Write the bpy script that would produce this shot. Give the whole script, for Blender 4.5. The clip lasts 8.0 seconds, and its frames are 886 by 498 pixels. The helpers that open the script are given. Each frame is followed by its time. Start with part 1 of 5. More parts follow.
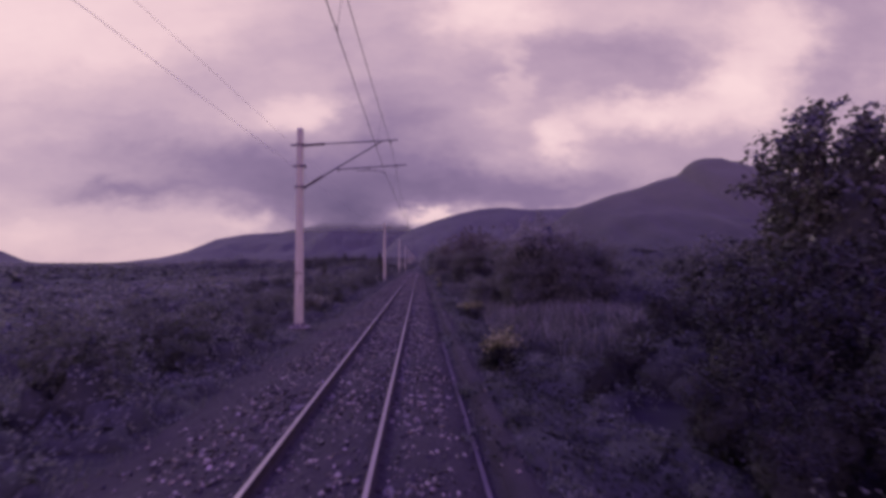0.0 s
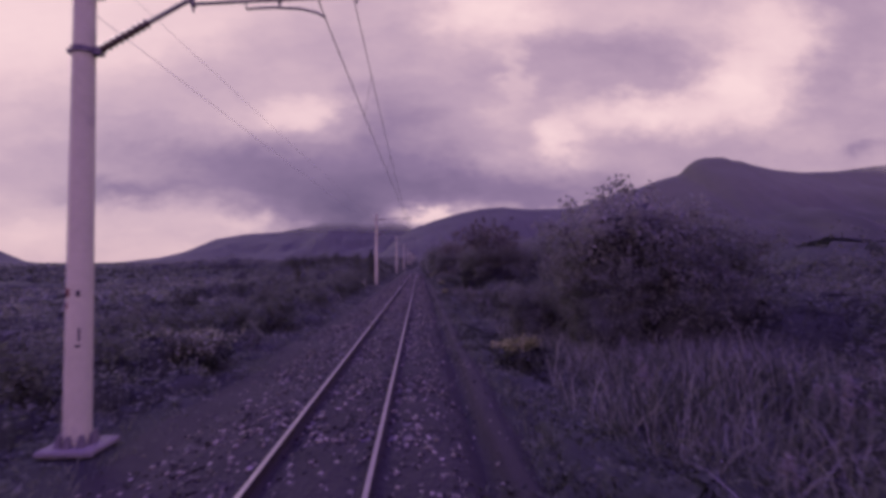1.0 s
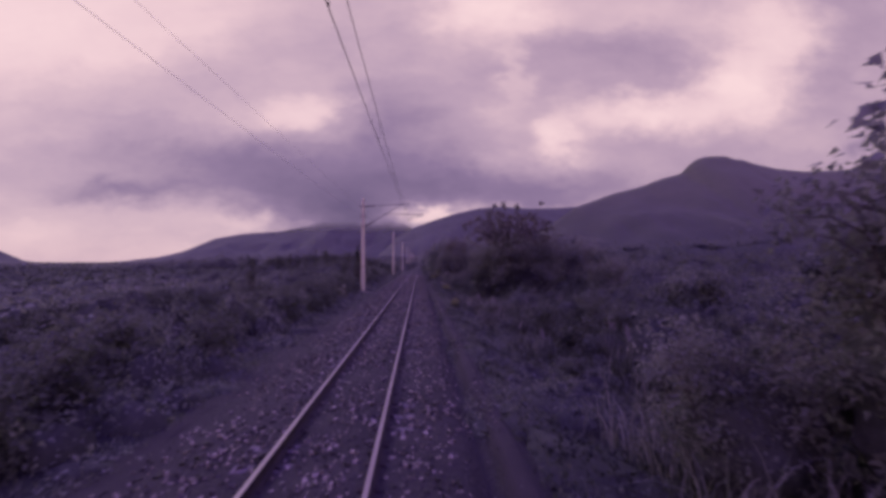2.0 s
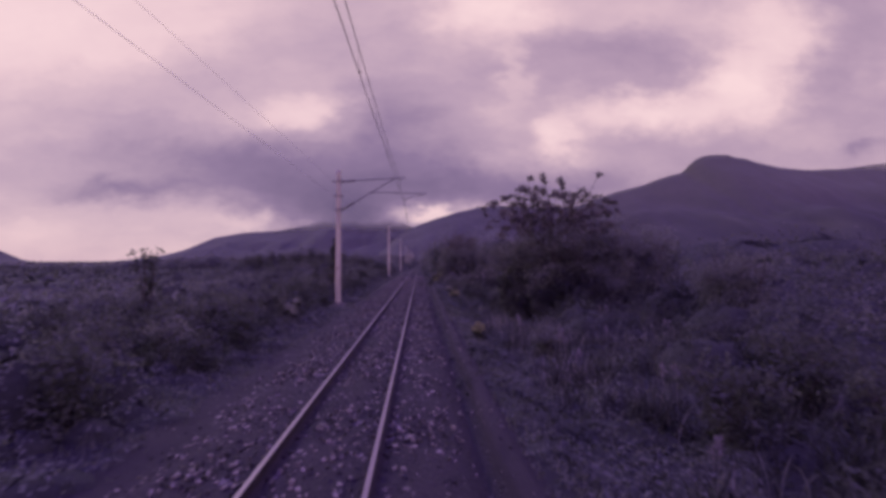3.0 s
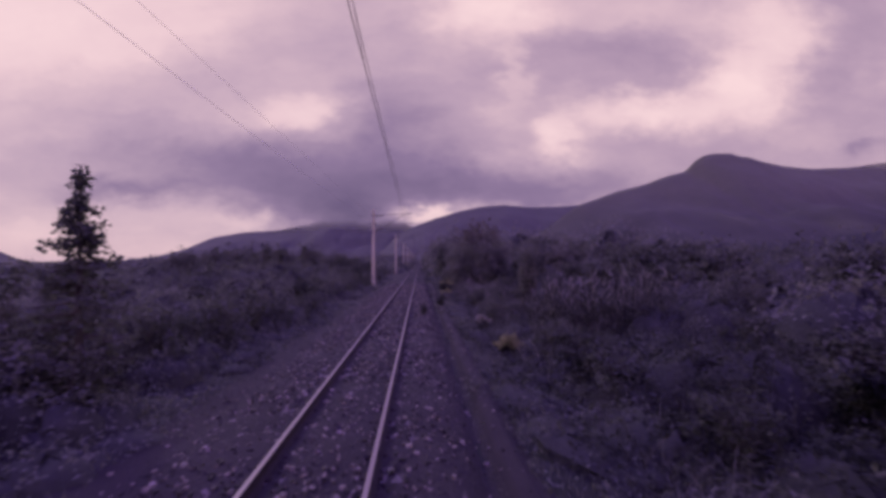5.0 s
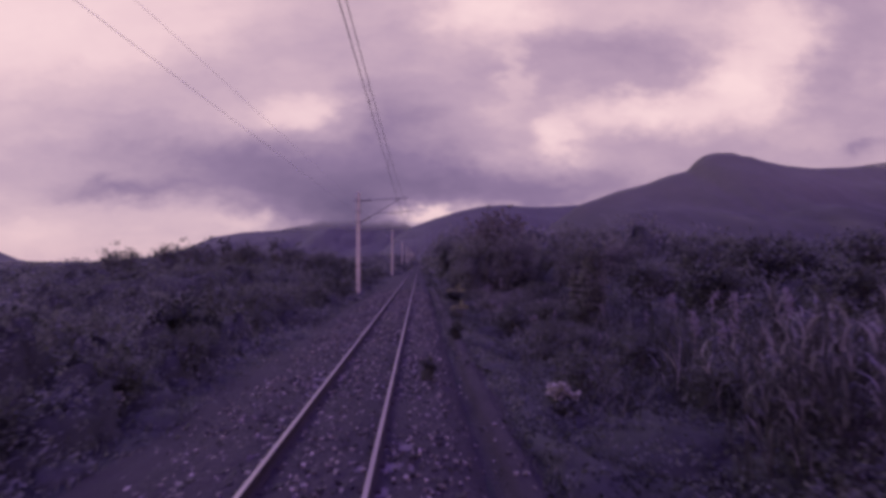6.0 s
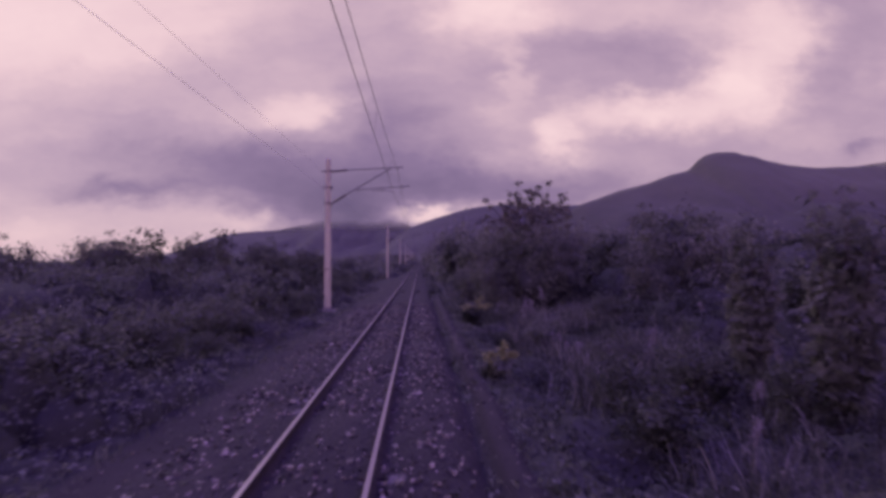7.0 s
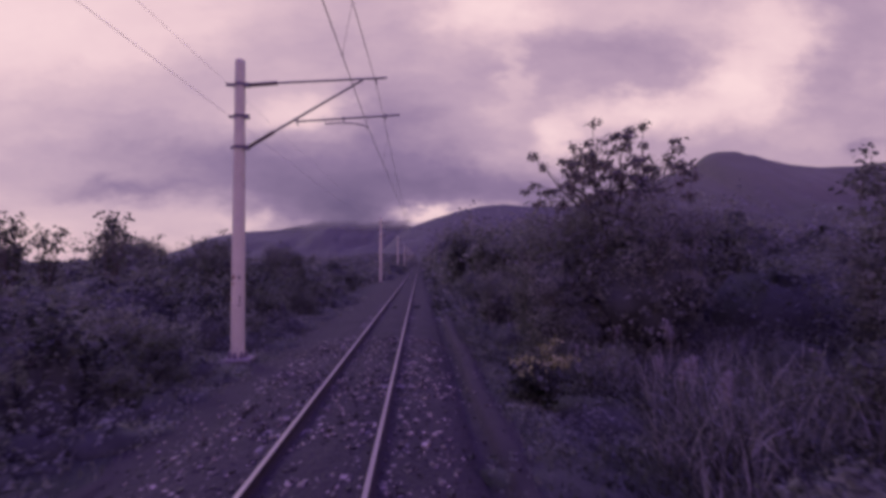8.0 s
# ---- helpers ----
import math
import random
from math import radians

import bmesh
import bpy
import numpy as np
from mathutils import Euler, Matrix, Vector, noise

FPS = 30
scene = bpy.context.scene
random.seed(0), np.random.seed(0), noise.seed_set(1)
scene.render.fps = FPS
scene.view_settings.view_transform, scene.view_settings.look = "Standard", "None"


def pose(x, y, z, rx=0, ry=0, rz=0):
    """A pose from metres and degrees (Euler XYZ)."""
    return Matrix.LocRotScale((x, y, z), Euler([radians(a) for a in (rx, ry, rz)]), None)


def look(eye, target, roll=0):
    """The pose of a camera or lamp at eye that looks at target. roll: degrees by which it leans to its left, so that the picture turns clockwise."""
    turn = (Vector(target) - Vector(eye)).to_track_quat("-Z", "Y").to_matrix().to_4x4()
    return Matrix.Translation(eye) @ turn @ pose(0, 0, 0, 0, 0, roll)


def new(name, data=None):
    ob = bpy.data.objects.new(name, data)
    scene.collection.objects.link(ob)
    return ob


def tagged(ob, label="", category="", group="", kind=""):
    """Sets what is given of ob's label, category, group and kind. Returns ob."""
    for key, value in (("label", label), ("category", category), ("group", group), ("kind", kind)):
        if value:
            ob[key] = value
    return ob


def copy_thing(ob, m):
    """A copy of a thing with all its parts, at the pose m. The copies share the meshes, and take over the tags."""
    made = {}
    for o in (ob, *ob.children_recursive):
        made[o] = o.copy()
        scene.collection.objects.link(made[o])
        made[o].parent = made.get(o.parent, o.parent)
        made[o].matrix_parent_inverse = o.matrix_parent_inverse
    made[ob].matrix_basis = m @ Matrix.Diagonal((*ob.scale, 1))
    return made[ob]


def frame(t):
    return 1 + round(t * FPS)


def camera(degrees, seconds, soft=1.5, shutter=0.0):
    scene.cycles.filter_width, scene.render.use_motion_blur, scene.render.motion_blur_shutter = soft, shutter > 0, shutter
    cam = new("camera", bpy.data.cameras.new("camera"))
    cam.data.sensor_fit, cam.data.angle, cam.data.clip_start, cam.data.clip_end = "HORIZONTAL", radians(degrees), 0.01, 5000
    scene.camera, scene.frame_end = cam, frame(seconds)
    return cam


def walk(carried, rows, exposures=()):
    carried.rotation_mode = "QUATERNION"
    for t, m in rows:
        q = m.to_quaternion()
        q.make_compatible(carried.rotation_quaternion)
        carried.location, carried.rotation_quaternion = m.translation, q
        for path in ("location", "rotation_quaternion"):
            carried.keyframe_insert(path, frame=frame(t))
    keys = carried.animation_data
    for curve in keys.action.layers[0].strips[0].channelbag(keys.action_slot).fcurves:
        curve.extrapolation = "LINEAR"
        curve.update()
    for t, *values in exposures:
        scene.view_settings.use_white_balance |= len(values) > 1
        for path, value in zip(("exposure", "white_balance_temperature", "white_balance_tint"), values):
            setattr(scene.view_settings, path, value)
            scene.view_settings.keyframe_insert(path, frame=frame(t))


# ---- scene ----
# A train's slow run along a straight single track: x right, y ahead, z up; rail tops at z = 0, track centre at x = 0.
SPEED = 12.1
EYE_X, EYE_Z = 1.06, 2.10
cam = camera(80.8, 8.0, soft=3.8, shutter=0.15)


def nod(t):
    """The cab sits up a little at first and then settles, in degrees."""
    s = min(1.0, max(0.0, (t - 1.0) / 2.4))
    return 91.47 - 0.15 * s * s * (3 - 2 * s)


walk(cam, [(k / 10, pose(EYE_X, SPEED * k / 10, EYE_Z, nod(k / 10), 0, -2.55)) for k in range(81)])

# ---------------------------------------------------------------- world and light
FOCAL = 9.22                      # sky layout unit: hundredths of the view's focal length
SUN_EL, SUN_AZ = 34.0, -40.0      # degrees; the veiled sun stands ahead on the plain's side
world = bpy.data.worlds.new("evening_sky")
scene.world = world
world.use_nodes = True
wn, wl = world.node_tree.nodes, world.node_tree.links
wn.clear()


def wnode(kind, **values):
    n = wn.new(kind)
    for k, v in values.items():
        if k == "op":
            n.operation = v
        elif k[0] == "i" and k[1:].isdigit():
            if isinstance(v, bpy.types.NodeSocket):
                wl.new(v, n.inputs[int(k[1:])])
            else:
                n.inputs[int(k[1:])].default_value = v
    return n.outputs[0]


def wmath(op, a, b=0.0, c=0.0):
    return wnode("ShaderNodeMath", op=op, i0=a, i1=b, i2=c)


def wvec(op, a, b=(0, 0, 0)):
    n = wn.new("ShaderNodeVectorMath")
    n.operation = op
    for i, v in enumerate((a, b)):
        if isinstance(v, bpy.types.NodeSocket):
            wl.new(v, n.inputs[i])
        else:
            n.inputs[i].default_value = v
    return n.outputs["Value"] if op in ("DOT_PRODUCT", "LENGTH") else n.outputs["Vector"]


coord = wn.new("ShaderNodeTexCoord").outputs["Generated"]
split = wn.new("ShaderNodeSeparateXYZ")
wl.new(coord, split.inputs[0])
ahead = wmath("MAXIMUM", wmath("ABSOLUTE", split.outputs[1]), 0.08)
join = wn.new("ShaderNodeCombineXYZ")
wl.new(wmath("MULTIPLY_ADD", wmath("DIVIDE", split.outputs[0], ahead), FOCAL, 7.43), join.inputs[0])
wl.new(wmath("MULTIPLY_ADD", wmath("DIVIDE", split.outputs[2], ahead), -FOCAL, 4.64), join.inputs[1])
flat = join.outputs[0]


def wnoise(vector, scale, detail, rough, color=False, distort=0.0):
    n = wn.new("ShaderNodeTexNoise")
    wl.new(vector, n.inputs["Vector"])
    n.inputs["Scale"].default_value, n.inputs["Detail"].default_value = scale, detail
    n.inputs["Roughness"].default_value, n.inputs["Distortion"].default_value = rough, distort
    return n.outputs["Color" if color else "Fac"]


# the clouds' edges are frayed by bending the layout with noise
stretch = wvec("MULTIPLY", flat, (0.75, 1.25, 1.0))
bend = wvec("MULTIPLY", wvec("SUBTRACT", wnoise(stretch, 0.9, 4.0, 0.55, True), (0.5, 0.5, 0.5)), (1.5, 0.7, 0.0))
fine = wvec("MULTIPLY", wvec("SUBTRACT", wnoise(stretch, 2.6, 5.0, 0.6, True), (0.5, 0.5, 0.5)), (0.9, 0.5, 0.0))
cloud_at = wvec("ADD", wvec("ADD", flat, bend), fine)
streaks = wnoise(wvec("MULTIPLY", cloud_at, (0.42, 1.5, 1.0)), 0.75, 6.0, 0.55)
brightness = wmath("MULTIPLY_ADD", wnoise(stretch, 0.55, 6.0, 0.52), 0.26, 0.335)
brightness = wmath("MULTIPLY_ADD", streaks, 0.24, brightness)


def puff(x, y, rx, ry, amount):
    """A lighter gap (amount above 0) or a darker bank in the cloud cover."""
    global brightness
    d = wvec("MULTIPLY", wvec("SUBTRACT", cloud_at, (x, y, 0)), (1 / rx, 1 / ry, 0))
    brightness = wmath("MULTIPLY_ADD", wmath("POWER", 2.718, wmath("MULTIPLY", wvec("DOT_PRODUCT", d, d), -1.0)), amount, brightness)


# lighter gaps
puff(0.5, 0.3, 3.8, 1.3, 0.30)
puff(8.6, 0.1, 1.0, 0.5, 0.26)
puff(5.4, 1.95, 0.8, 0.30, 0.20)
puff(1.3, 4.2, 3.6, 0.70, 0.11)
puff(4.7, 3.95, 1.0, 0.18, 0.14)
puff(7.6, 3.76, 0.5, 0.15, 0.36)
puff(9.1, 1.3, 0.30, 0.95, 0.12)
puff(11.0, 0.15, 3.2, 0.45, 0.12)
puff(9.95, 2.4, 0.40, 0.32, 0.28)
puff(11.7, 1.95, 1.3, 0.33, 0.34)
puff(13.4, 1.5, 0.8, 0.65, 0.28)
puff(14.0, 0.6, 0.8, 0.8, 0.24)
# darker banks
puff(4.5, 2.85, 2.0, 0.42, -0.25)
puff(7.7, 2.95, 0.8, 0.4, -0.10)
puff(2.3, 3.45, 1.1, 0.19, -0.16)
puff(5.3, 3.35, 2.4, 0.38, -0.20)
puff(6.9, 2.2, 1.1, 0.9, -0.14)
puff(6.15, 4.0, 1.0, 0.48, -0.42)
puff(9.3, 3.35, 2.6, 0.35, -0.19)
puff(11.2, 0.85, 1.8, 0.55, -0.12)
puff(4.2, 3.75, 2.6, 0.45, -0.06)
puff(12.5, 2.75, 1.6, 0.40, -0.06)
puff(15.4, 0.9, 0.8, 1.5, -0.06)
puff(15.6, 2.5, 0.35, 0.14, -0.14)

ramp = wn.new("ShaderNodeValToRGB")
wl.new(brightness, ramp.inputs[0])
stops = ramp.color_ramp.elements
stops[0].position, stops[0].color = 0.10, (0.100, 0.063, 0.160, 1)
stops[1].position, stops[1].color = 0.95, (0.92, 0.665, 0.685, 1)
for at, tint in ((0.36, (0.255, 0.168, 0.300, 1)), (0.56, (0.475, 0.325, 0.440, 1)), (0.76, (0.78, 0.545, 0.598, 1))):
    e = stops.new(at)
    e.color = tint
sky = wn.new("ShaderNodeTexSky")
sky.sky_type, sky.sun_disc = "NISHITA", False
sky.sun_elevation, sky.sun_rotation = radians(SUN_EL), radians(SUN_AZ)
clear, cover, both = wn.new("ShaderNodeBackground"), wn.new("ShaderNodeBackground"), wn.new("ShaderNodeMixShader")
clear.inputs["Strength"].default_value = 0.06
cover.inputs["Strength"].default_value = 1.08
both.inputs[0].default_value = 0.95
wl.new(sky.outputs[0], clear.inputs[0])
# away from the glow ahead, overhead, the cloud cover turns a deeper violet blue
high = wn.new("ShaderNodeMapRange")
wl.new(split.outputs[2], high.inputs[0])
high.inputs[1].default_value, high.inputs[2].default_value = 0.45, 0.66
# the unseen sky behind is brightened and bluer, to fill surfaces facing the view
rear = wn.new("ShaderNodeMapRange")
wl.new(split.outputs[1], rear.inputs[0])
rear.inputs[1].default_value, rear.inputs[2].default_value = 0.45, 0.0
shade = ramp.outputs[0]
for share, tint in ((high.outputs[0], (0.48, 0.42, 1.56, 1)), (rear.outputs[0], (1.70, 1.45, 2.26, 1))):
    dusk = wn.new("ShaderNodeMix")
    dusk.data_type, dusk.blend_type = "RGBA", "MULTIPLY"
    wl.new(share, dusk.inputs[0])
    wl.new(shade, dusk.inputs[6])
    dusk.inputs[7].default_value = tint
    shade = dusk.outputs[2]
wl.new(shade, cover.inputs[0])
wl.new(clear.outputs[0], both.inputs[1])
wl.new(cover.outputs[0], both.inputs[2])
wl.new(both.outputs[0], wn.new("ShaderNodeOutputWorld").inputs[0])

sun = new("sun", bpy.data.lights.new("sun", "SUN"))
sun.data.energy, sun.data.angle, sun.data.color = 0.6, radians(14), (1.0, 0.82, 0.84)
az, el = radians(SUN_AZ), radians(SUN_EL)
sun.matrix_world = look((0, 0, 50), (-math.sin(az) * math.cos(el), -math.cos(az) * math.cos(el), 50 - math.sin(el)))


# ---------------------------------------------------------------- materials
def material(name, low, high, scale=3.0, rough=0.8, metal=0.0, bump=0.0, bump_scale=None, vary=0.0, by="island",
             through_light=0.0, stain=None, cells=0.0, vary_whole=0.0, span=(0.28, 0.80)):
    """A surface whose colour runs from low to high in two scales of noise; vary: change from piece to piece."""
    m = bpy.data.materials.new(name)
    m.use_nodes = True
    n, l = m.node_tree.nodes, m.node_tree.links
    shader = n["Principled BSDF"]
    where = n.new("ShaderNodeTexCoord").outputs["Object"]

    def fbm(s, detail=4.0):
        t = n.new("ShaderNodeTexNoise")
        l.new(where, t.inputs["Vector"])
        t.inputs["Scale"].default_value, t.inputs["Detail"].default_value = s, detail
        return t.outputs["Fac"]

    def math_node(op, a, b):
        q = n.new("ShaderNodeMath")
        q.operation = op
        for i, v in enumerate((a, b)):
            if isinstance(v, bpy.types.NodeSocket):
                l.new(v, q.inputs[i])
            else:
                q.inputs[i].default_value = v
        return q.outputs[0]

    value = math_node("ADD", math_node("MULTIPLY", fbm(scale), 0.65), math_node("MULTIPLY", fbm(scale * 7.3), 0.45))
    if vary:
        source = n.new("ShaderNodeNewGeometry").outputs["Random Per Island"] if by == "island" else n.new("ShaderNodeObjectInfo").outputs["Random"]
        value = math_node("ADD", value, math_node("MULTIPLY", math_node("SUBTRACT", source, 0.5), vary))
    if vary_whole:
        own = n.new("ShaderNodeObjectInfo").outputs["Random"]
        value = math_node("ADD", value, math_node("MULTIPLY", math_node("SUBTRACT", own, 0.5), vary_whole))
    r = n.new("ShaderNodeValToRGB")
    r.color_ramp.elements[0].position, r.color_ramp.elements[1].position = span
    r.color_ramp.elements[0].color, r.color_ramp.elements[1].color = (*low, 1), (*high, 1)
    l.new(value, r.inputs[0])
    colour = r.outputs[0]
    if stain:
        mix = n.new("ShaderNodeMix")
        mix.data_type = "RGBA"
        edge = n.new("ShaderNodeMapRange")
        l.new(fbm(stain[1], 6.0), edge.inputs[0])
        edge.inputs[1].default_value, edge.inputs[2].default_value = stain[2], stain[2] + 0.12
        l.new(edge.outputs[0], mix.inputs[0])
        l.new(colour, mix.inputs[6])
        mix.inputs[7].default_value = (*stain[0], 1)
        colour = mix.outputs[2]
    l.new(colour, shader.inputs["Base Color"])
    shader.inputs["Roughness"].default_value, shader.inputs["Metallic"].default_value = rough, metal
    if bump:
        b = n.new("ShaderNodeBump")
        b.inputs["Strength"].default_value, b.inputs["Distance"].default_value = bump, 0.03
        height = fbm(bump_scale or scale * 4, 6.0)
        if cells:
            v = n.new("ShaderNodeTexVoronoi")
            l.new(where, v.inputs["Vector"])
            v.inputs["Scale"].default_value = cells
            height = math_node("ADD", v.outputs["Distance"], math_node("MULTIPLY", height, 0.4))
        l.new(height, b.inputs["Height"])
        l.new(b.outputs[0], shader.inputs["Normal"])
    if through_light:
        out = n["Material Output"]
        leaf, mixed = n.new("ShaderNodeBsdfTranslucent"), n.new("ShaderNodeMixShader")
        l.new(colour, leaf.inputs[0])
        mixed.inputs[0].default_value = through_light
        l.new(shader.outputs[0], mixed.inputs[1])
        l.new(leaf.outputs[0], mixed.inputs[2])
        l.new(mixed.outputs[0], out.inputs[0])
    return m


# weedy earth, coloured extra dark so that gaps in the scrub read as shade
EARTH = material("earth_and_weeds", (0.010, 0.0105, 0.009), (0.030, 0.029, 0.025), 0.35, 0.95, bump=0.8, bump_scale=6, stain=((0.017, 0.021, 0.014), 0.12, 0.48))
BALLAST = material("ballast", (0.0132, 0.0107, 0.0101), (0.040, 0.0320, 0.0300), 1.3, 0.9, bump=1.0, bump_scale=22, cells=17.0)
STONE = material("crushed_stone", (0.019, 0.0160, 0.0142), (0.37, 0.34, 0.25), 6.0, 0.7, vary=0.8, span=(0.46, 1.08), bump=0.3, bump_scale=40)
LONE_STONE = material("single_crushed_stone", (0.019, 0.0160, 0.0142), (0.37, 0.34, 0.25), 6.0, 0.7, vary=0.8, by="object", span=(0.46, 1.08), bump=0.3, bump_scale=40)
SLAB = material("pale_cement", (0.17, 0.155, 0.125), (0.29, 0.27, 0.21), 3.0, 0.9, bump=0.3, bump_scale=30)
BANK = material("trodden_fine_gravel", (0.015, 0.0120, 0.0113), (0.037, 0.0298, 0.0275), 0.9, 0.95, bump=0.5, bump_scale=30)
RUST = material("red_rust_stain", (0.12, 0.035, 0.025), (0.22, 0.075, 0.05), 10.0, 0.9)
CONCRETE = material("weathered_concrete", (0.44, 0.435, 0.265), (0.59, 0.58, 0.36), 1.6, 0.9, bump=0.15, bump_scale=30, stain=((0.36, 0.34, 0.24), 2.2, 0.62))
DARK_CONCRETE = material("soiled_concrete", (0.09, 0.082, 0.072), (0.20, 0.178, 0.155), 2.5, 0.9, bump=0.4, bump_scale=25)
RAIL_TOP = material("polished_rail_steel", (0.31, 0.275, 0.26), (0.42, 0.375, 0.35), 0.8, 0.48, metal=0.85)
RAIL_SIDE = material("rusty_rail_steel", (0.016, 0.012, 0.012), (0.042, 0.030, 0.026), 5.0, 0.9, bump=0.3)
OLD_RAIL = material("weathered_spare_rail", (0.055, 0.045, 0.044), (0.12, 0.10, 0.098), 3.0, 0.85)
STEEL = material("dull_galvanised_steel", (0.09, 0.075, 0.085), (0.16, 0.14, 0.15), 4.0, 0.55, metal=0.5)
INSULATOR = material("brown_glazed_porcelain", (0.045, 0.025, 0.022), (0.08, 0.045, 0.04), 8.0, 0.25)
WIRE = material("weathered_copper_wire", (0.05, 0.04, 0.042), (0.10, 0.08, 0.08), 6.0, 0.6, metal=0.4)
FEEDER = material("dull_aluminium_wire", (0.45, 0.40, 0.43), (0.60, 0.54, 0.57), 6.0, 0.6, metal=0.3)
PAINT = material("faded_black_paint", (0.03, 0.025, 0.03), (0.07, 0.06, 0.065), 12.0, 0.8)
BARK = material("bark", (0.05, 0.042, 0.036), (0.12, 0.10, 0.085), 4.0, 0.9, bump=0.5)
LEAF = material("dark_leaves", (0.044, 0.052, 0.036), (0.178, 0.186, 0.135), 0.45, 0.65, vary=0.14, vary_whole=0.14, span=(0.36, 0.76), through_light=0.5)
LEAF_DULL = material("dull_scrub_leaves", (0.021, 0.025, 0.018), (0.225, 0.238, 0.176), 0.24, 0.7, vary=0.12, vary_whole=0.22, span=(0.44, 0.69), through_light=0.45)
LEAF_OLIVE = material("olive_grey_leaves", (0.086, 0.094, 0.070), (0.295, 0.302, 0.228), 0.45, 0.7, vary=0.12, vary_whole=0.12, span=(0.36, 0.76), through_light=0.5)
LEAF_GREY = material("grey_brown_leaves", (0.125, 0.130, 0.100), (0.38, 0.38, 0.295), 0.45, 0.7, vary=0.12, span=(0.36, 0.76), through_light=0.5)
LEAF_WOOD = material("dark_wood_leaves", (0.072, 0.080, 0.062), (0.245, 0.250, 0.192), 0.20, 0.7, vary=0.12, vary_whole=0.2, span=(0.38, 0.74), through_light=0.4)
LEAF_THIN = material("thin_drooping_leaves", (0.075, 0.072, 0.055), (0.26, 0.235, 0.18), 0.6, 0.55, vary=0.4, span=(0.36, 0.80), through_light=0.6)
LEAF_GLOSSY = material("dark_glossy_leaves", (0.040, 0.046, 0.030), (0.160, 0.165, 0.110), 0.45, 0.30, vary=0.35, span=(0.36, 0.80), through_light=0.35)
# the deep shade under the near trees is put into this leaf colour
LEAF_SHADED = material("deep_shade_leaves", (0.010, 0.0115, 0.009), (0.042, 0.044, 0.033), 0.4, 0.6, vary=0.14, span=(0.36, 0.76), through_light=0.3)
# solid plant cores: their dark colour stands for the shade between the leaves
SHADED_CORE = material("shaded_plant_core", (0.018, 0.021, 0.015), (0.060, 0.064, 0.046), 3.0, 0.9, bump=1.0, bump_scale=9)
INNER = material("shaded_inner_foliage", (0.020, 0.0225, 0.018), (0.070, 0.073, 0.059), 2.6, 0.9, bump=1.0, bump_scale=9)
LEAF_PALE = material("pale_shrub_leaves", (0.13, 0.14, 0.090), (0.42, 0.43, 0.29), 0.9, 0.6, vary=0.5, span=(0.38, 0.78), through_light=0.4)
CREAM = material("creamy_blossom", (0.22, 0.215, 0.145), (0.54, 0.525, 0.38), 1.5, 0.6, vary=0.5, span=(0.36, 0.74), through_light=0.35)
LEAF_YELLOW = material("yellow_green_leaves", (0.13, 0.14, 0.048), (0.42, 0.425, 0.18), 1.5, 0.6, vary=0.5, span=(0.36, 0.74), through_light=0.35)
VERGE = material("pale_verge_grass", (0.066, 0.074, 0.052), (0.25, 0.26, 0.185), 0.35, 0.65, vary=0.28, span=(0.38, 0.74), through_light=0.4)
BLADE = material("grass_blades", (0.042, 0.049, 0.034), (0.165, 0.174, 0.126), 0.30, 0.65, vary=0.28, vary_whole=0.2, span=(0.38, 0.74), through_light=0.4)
DRY_BLADE = material("dry_reed_blades", (0.044, 0.047, 0.036), (0.36, 0.345, 0.285), 0.40, 0.6, vary=0.75, vary_whole=0.15, span=(0.48, 1.05), through_light=0.4)
GREY_BLADE = material("grey_green_tall_grass", (0.090, 0.096, 0.072), (0.42, 0.41, 0.33), 0.40, 0.6, vary=0.6, span=(0.40, 0.98), through_light=0.4)
REED = material("pale_reed_leaves", (0.050, 0.054, 0.042), (0.40, 0.39, 0.32), 0.8, 0.55, vary=0.75, span=(0.44, 1.0), through_light=0.4)
PLUME = material("silver_seed_plumes", (0.16, 0.145, 0.135), (0.32, 0.29, 0.27), 3.0, 0.8, vary=0.4, through_light=0.3)
FOREST = material("wooded_mountainside", (0.088, 0.092, 0.056), (0.124, 0.127, 0.078), 0.006, 0.95, bump=0.6, bump_scale=0.05)
FAR_FOREST = material("distant_blue_mountainside", (0.070, 0.076, 0.054), (0.096, 0.101, 0.072), 0.004, 0.95)


# ---------------------------------------------------------------- building helpers
def mesh_np(name, verts, faces, *mats, index=None, smooth=False):
    """A mesh from arrays: verts (n, 3), faces (m, 3 or 4)."""
    verts, faces = np.asarray(verts, np.float32), np.asarray(faces, np.int32)
    me = bpy.data.meshes.new(name)
    me.vertices.add(len(verts))
    me.vertices.foreach_set("co", verts.ravel())
    me.loops.add(faces.size)
    me.loops.foreach_set("vertex_index", faces.ravel())
    me.polygons.add(len(faces))
    me.polygons.foreach_set("loop_start", np.arange(0, faces.size, faces.shape[1], dtype=np.int32))
    if index is not None:
        me.polygons.foreach_set("material_index", np.asarray(index, np.int32))
    me.polygons.foreach_set("use_smooth", np.full(len(faces), smooth))
    for m in mats:
        me.materials.append(m)
    me.update(calc_edges=True)
    return me


def part(name, bm, mat, parent, label="", smooth=False):
    """Links a bmesh (or a mesh) as one mesh object under a thing or a part."""
    if isinstance(bm, bmesh.types.BMesh):
        me = bpy.data.meshes.new(name)
        for f in bm.faces:
            f.smooth = smooth
        bm.to_mesh(me)
        bm.free()
        me.materials.append(mat)
    else:
        me = bm
    ob = new(name, me)
    ob.parent = parent
    return tagged(ob, label)


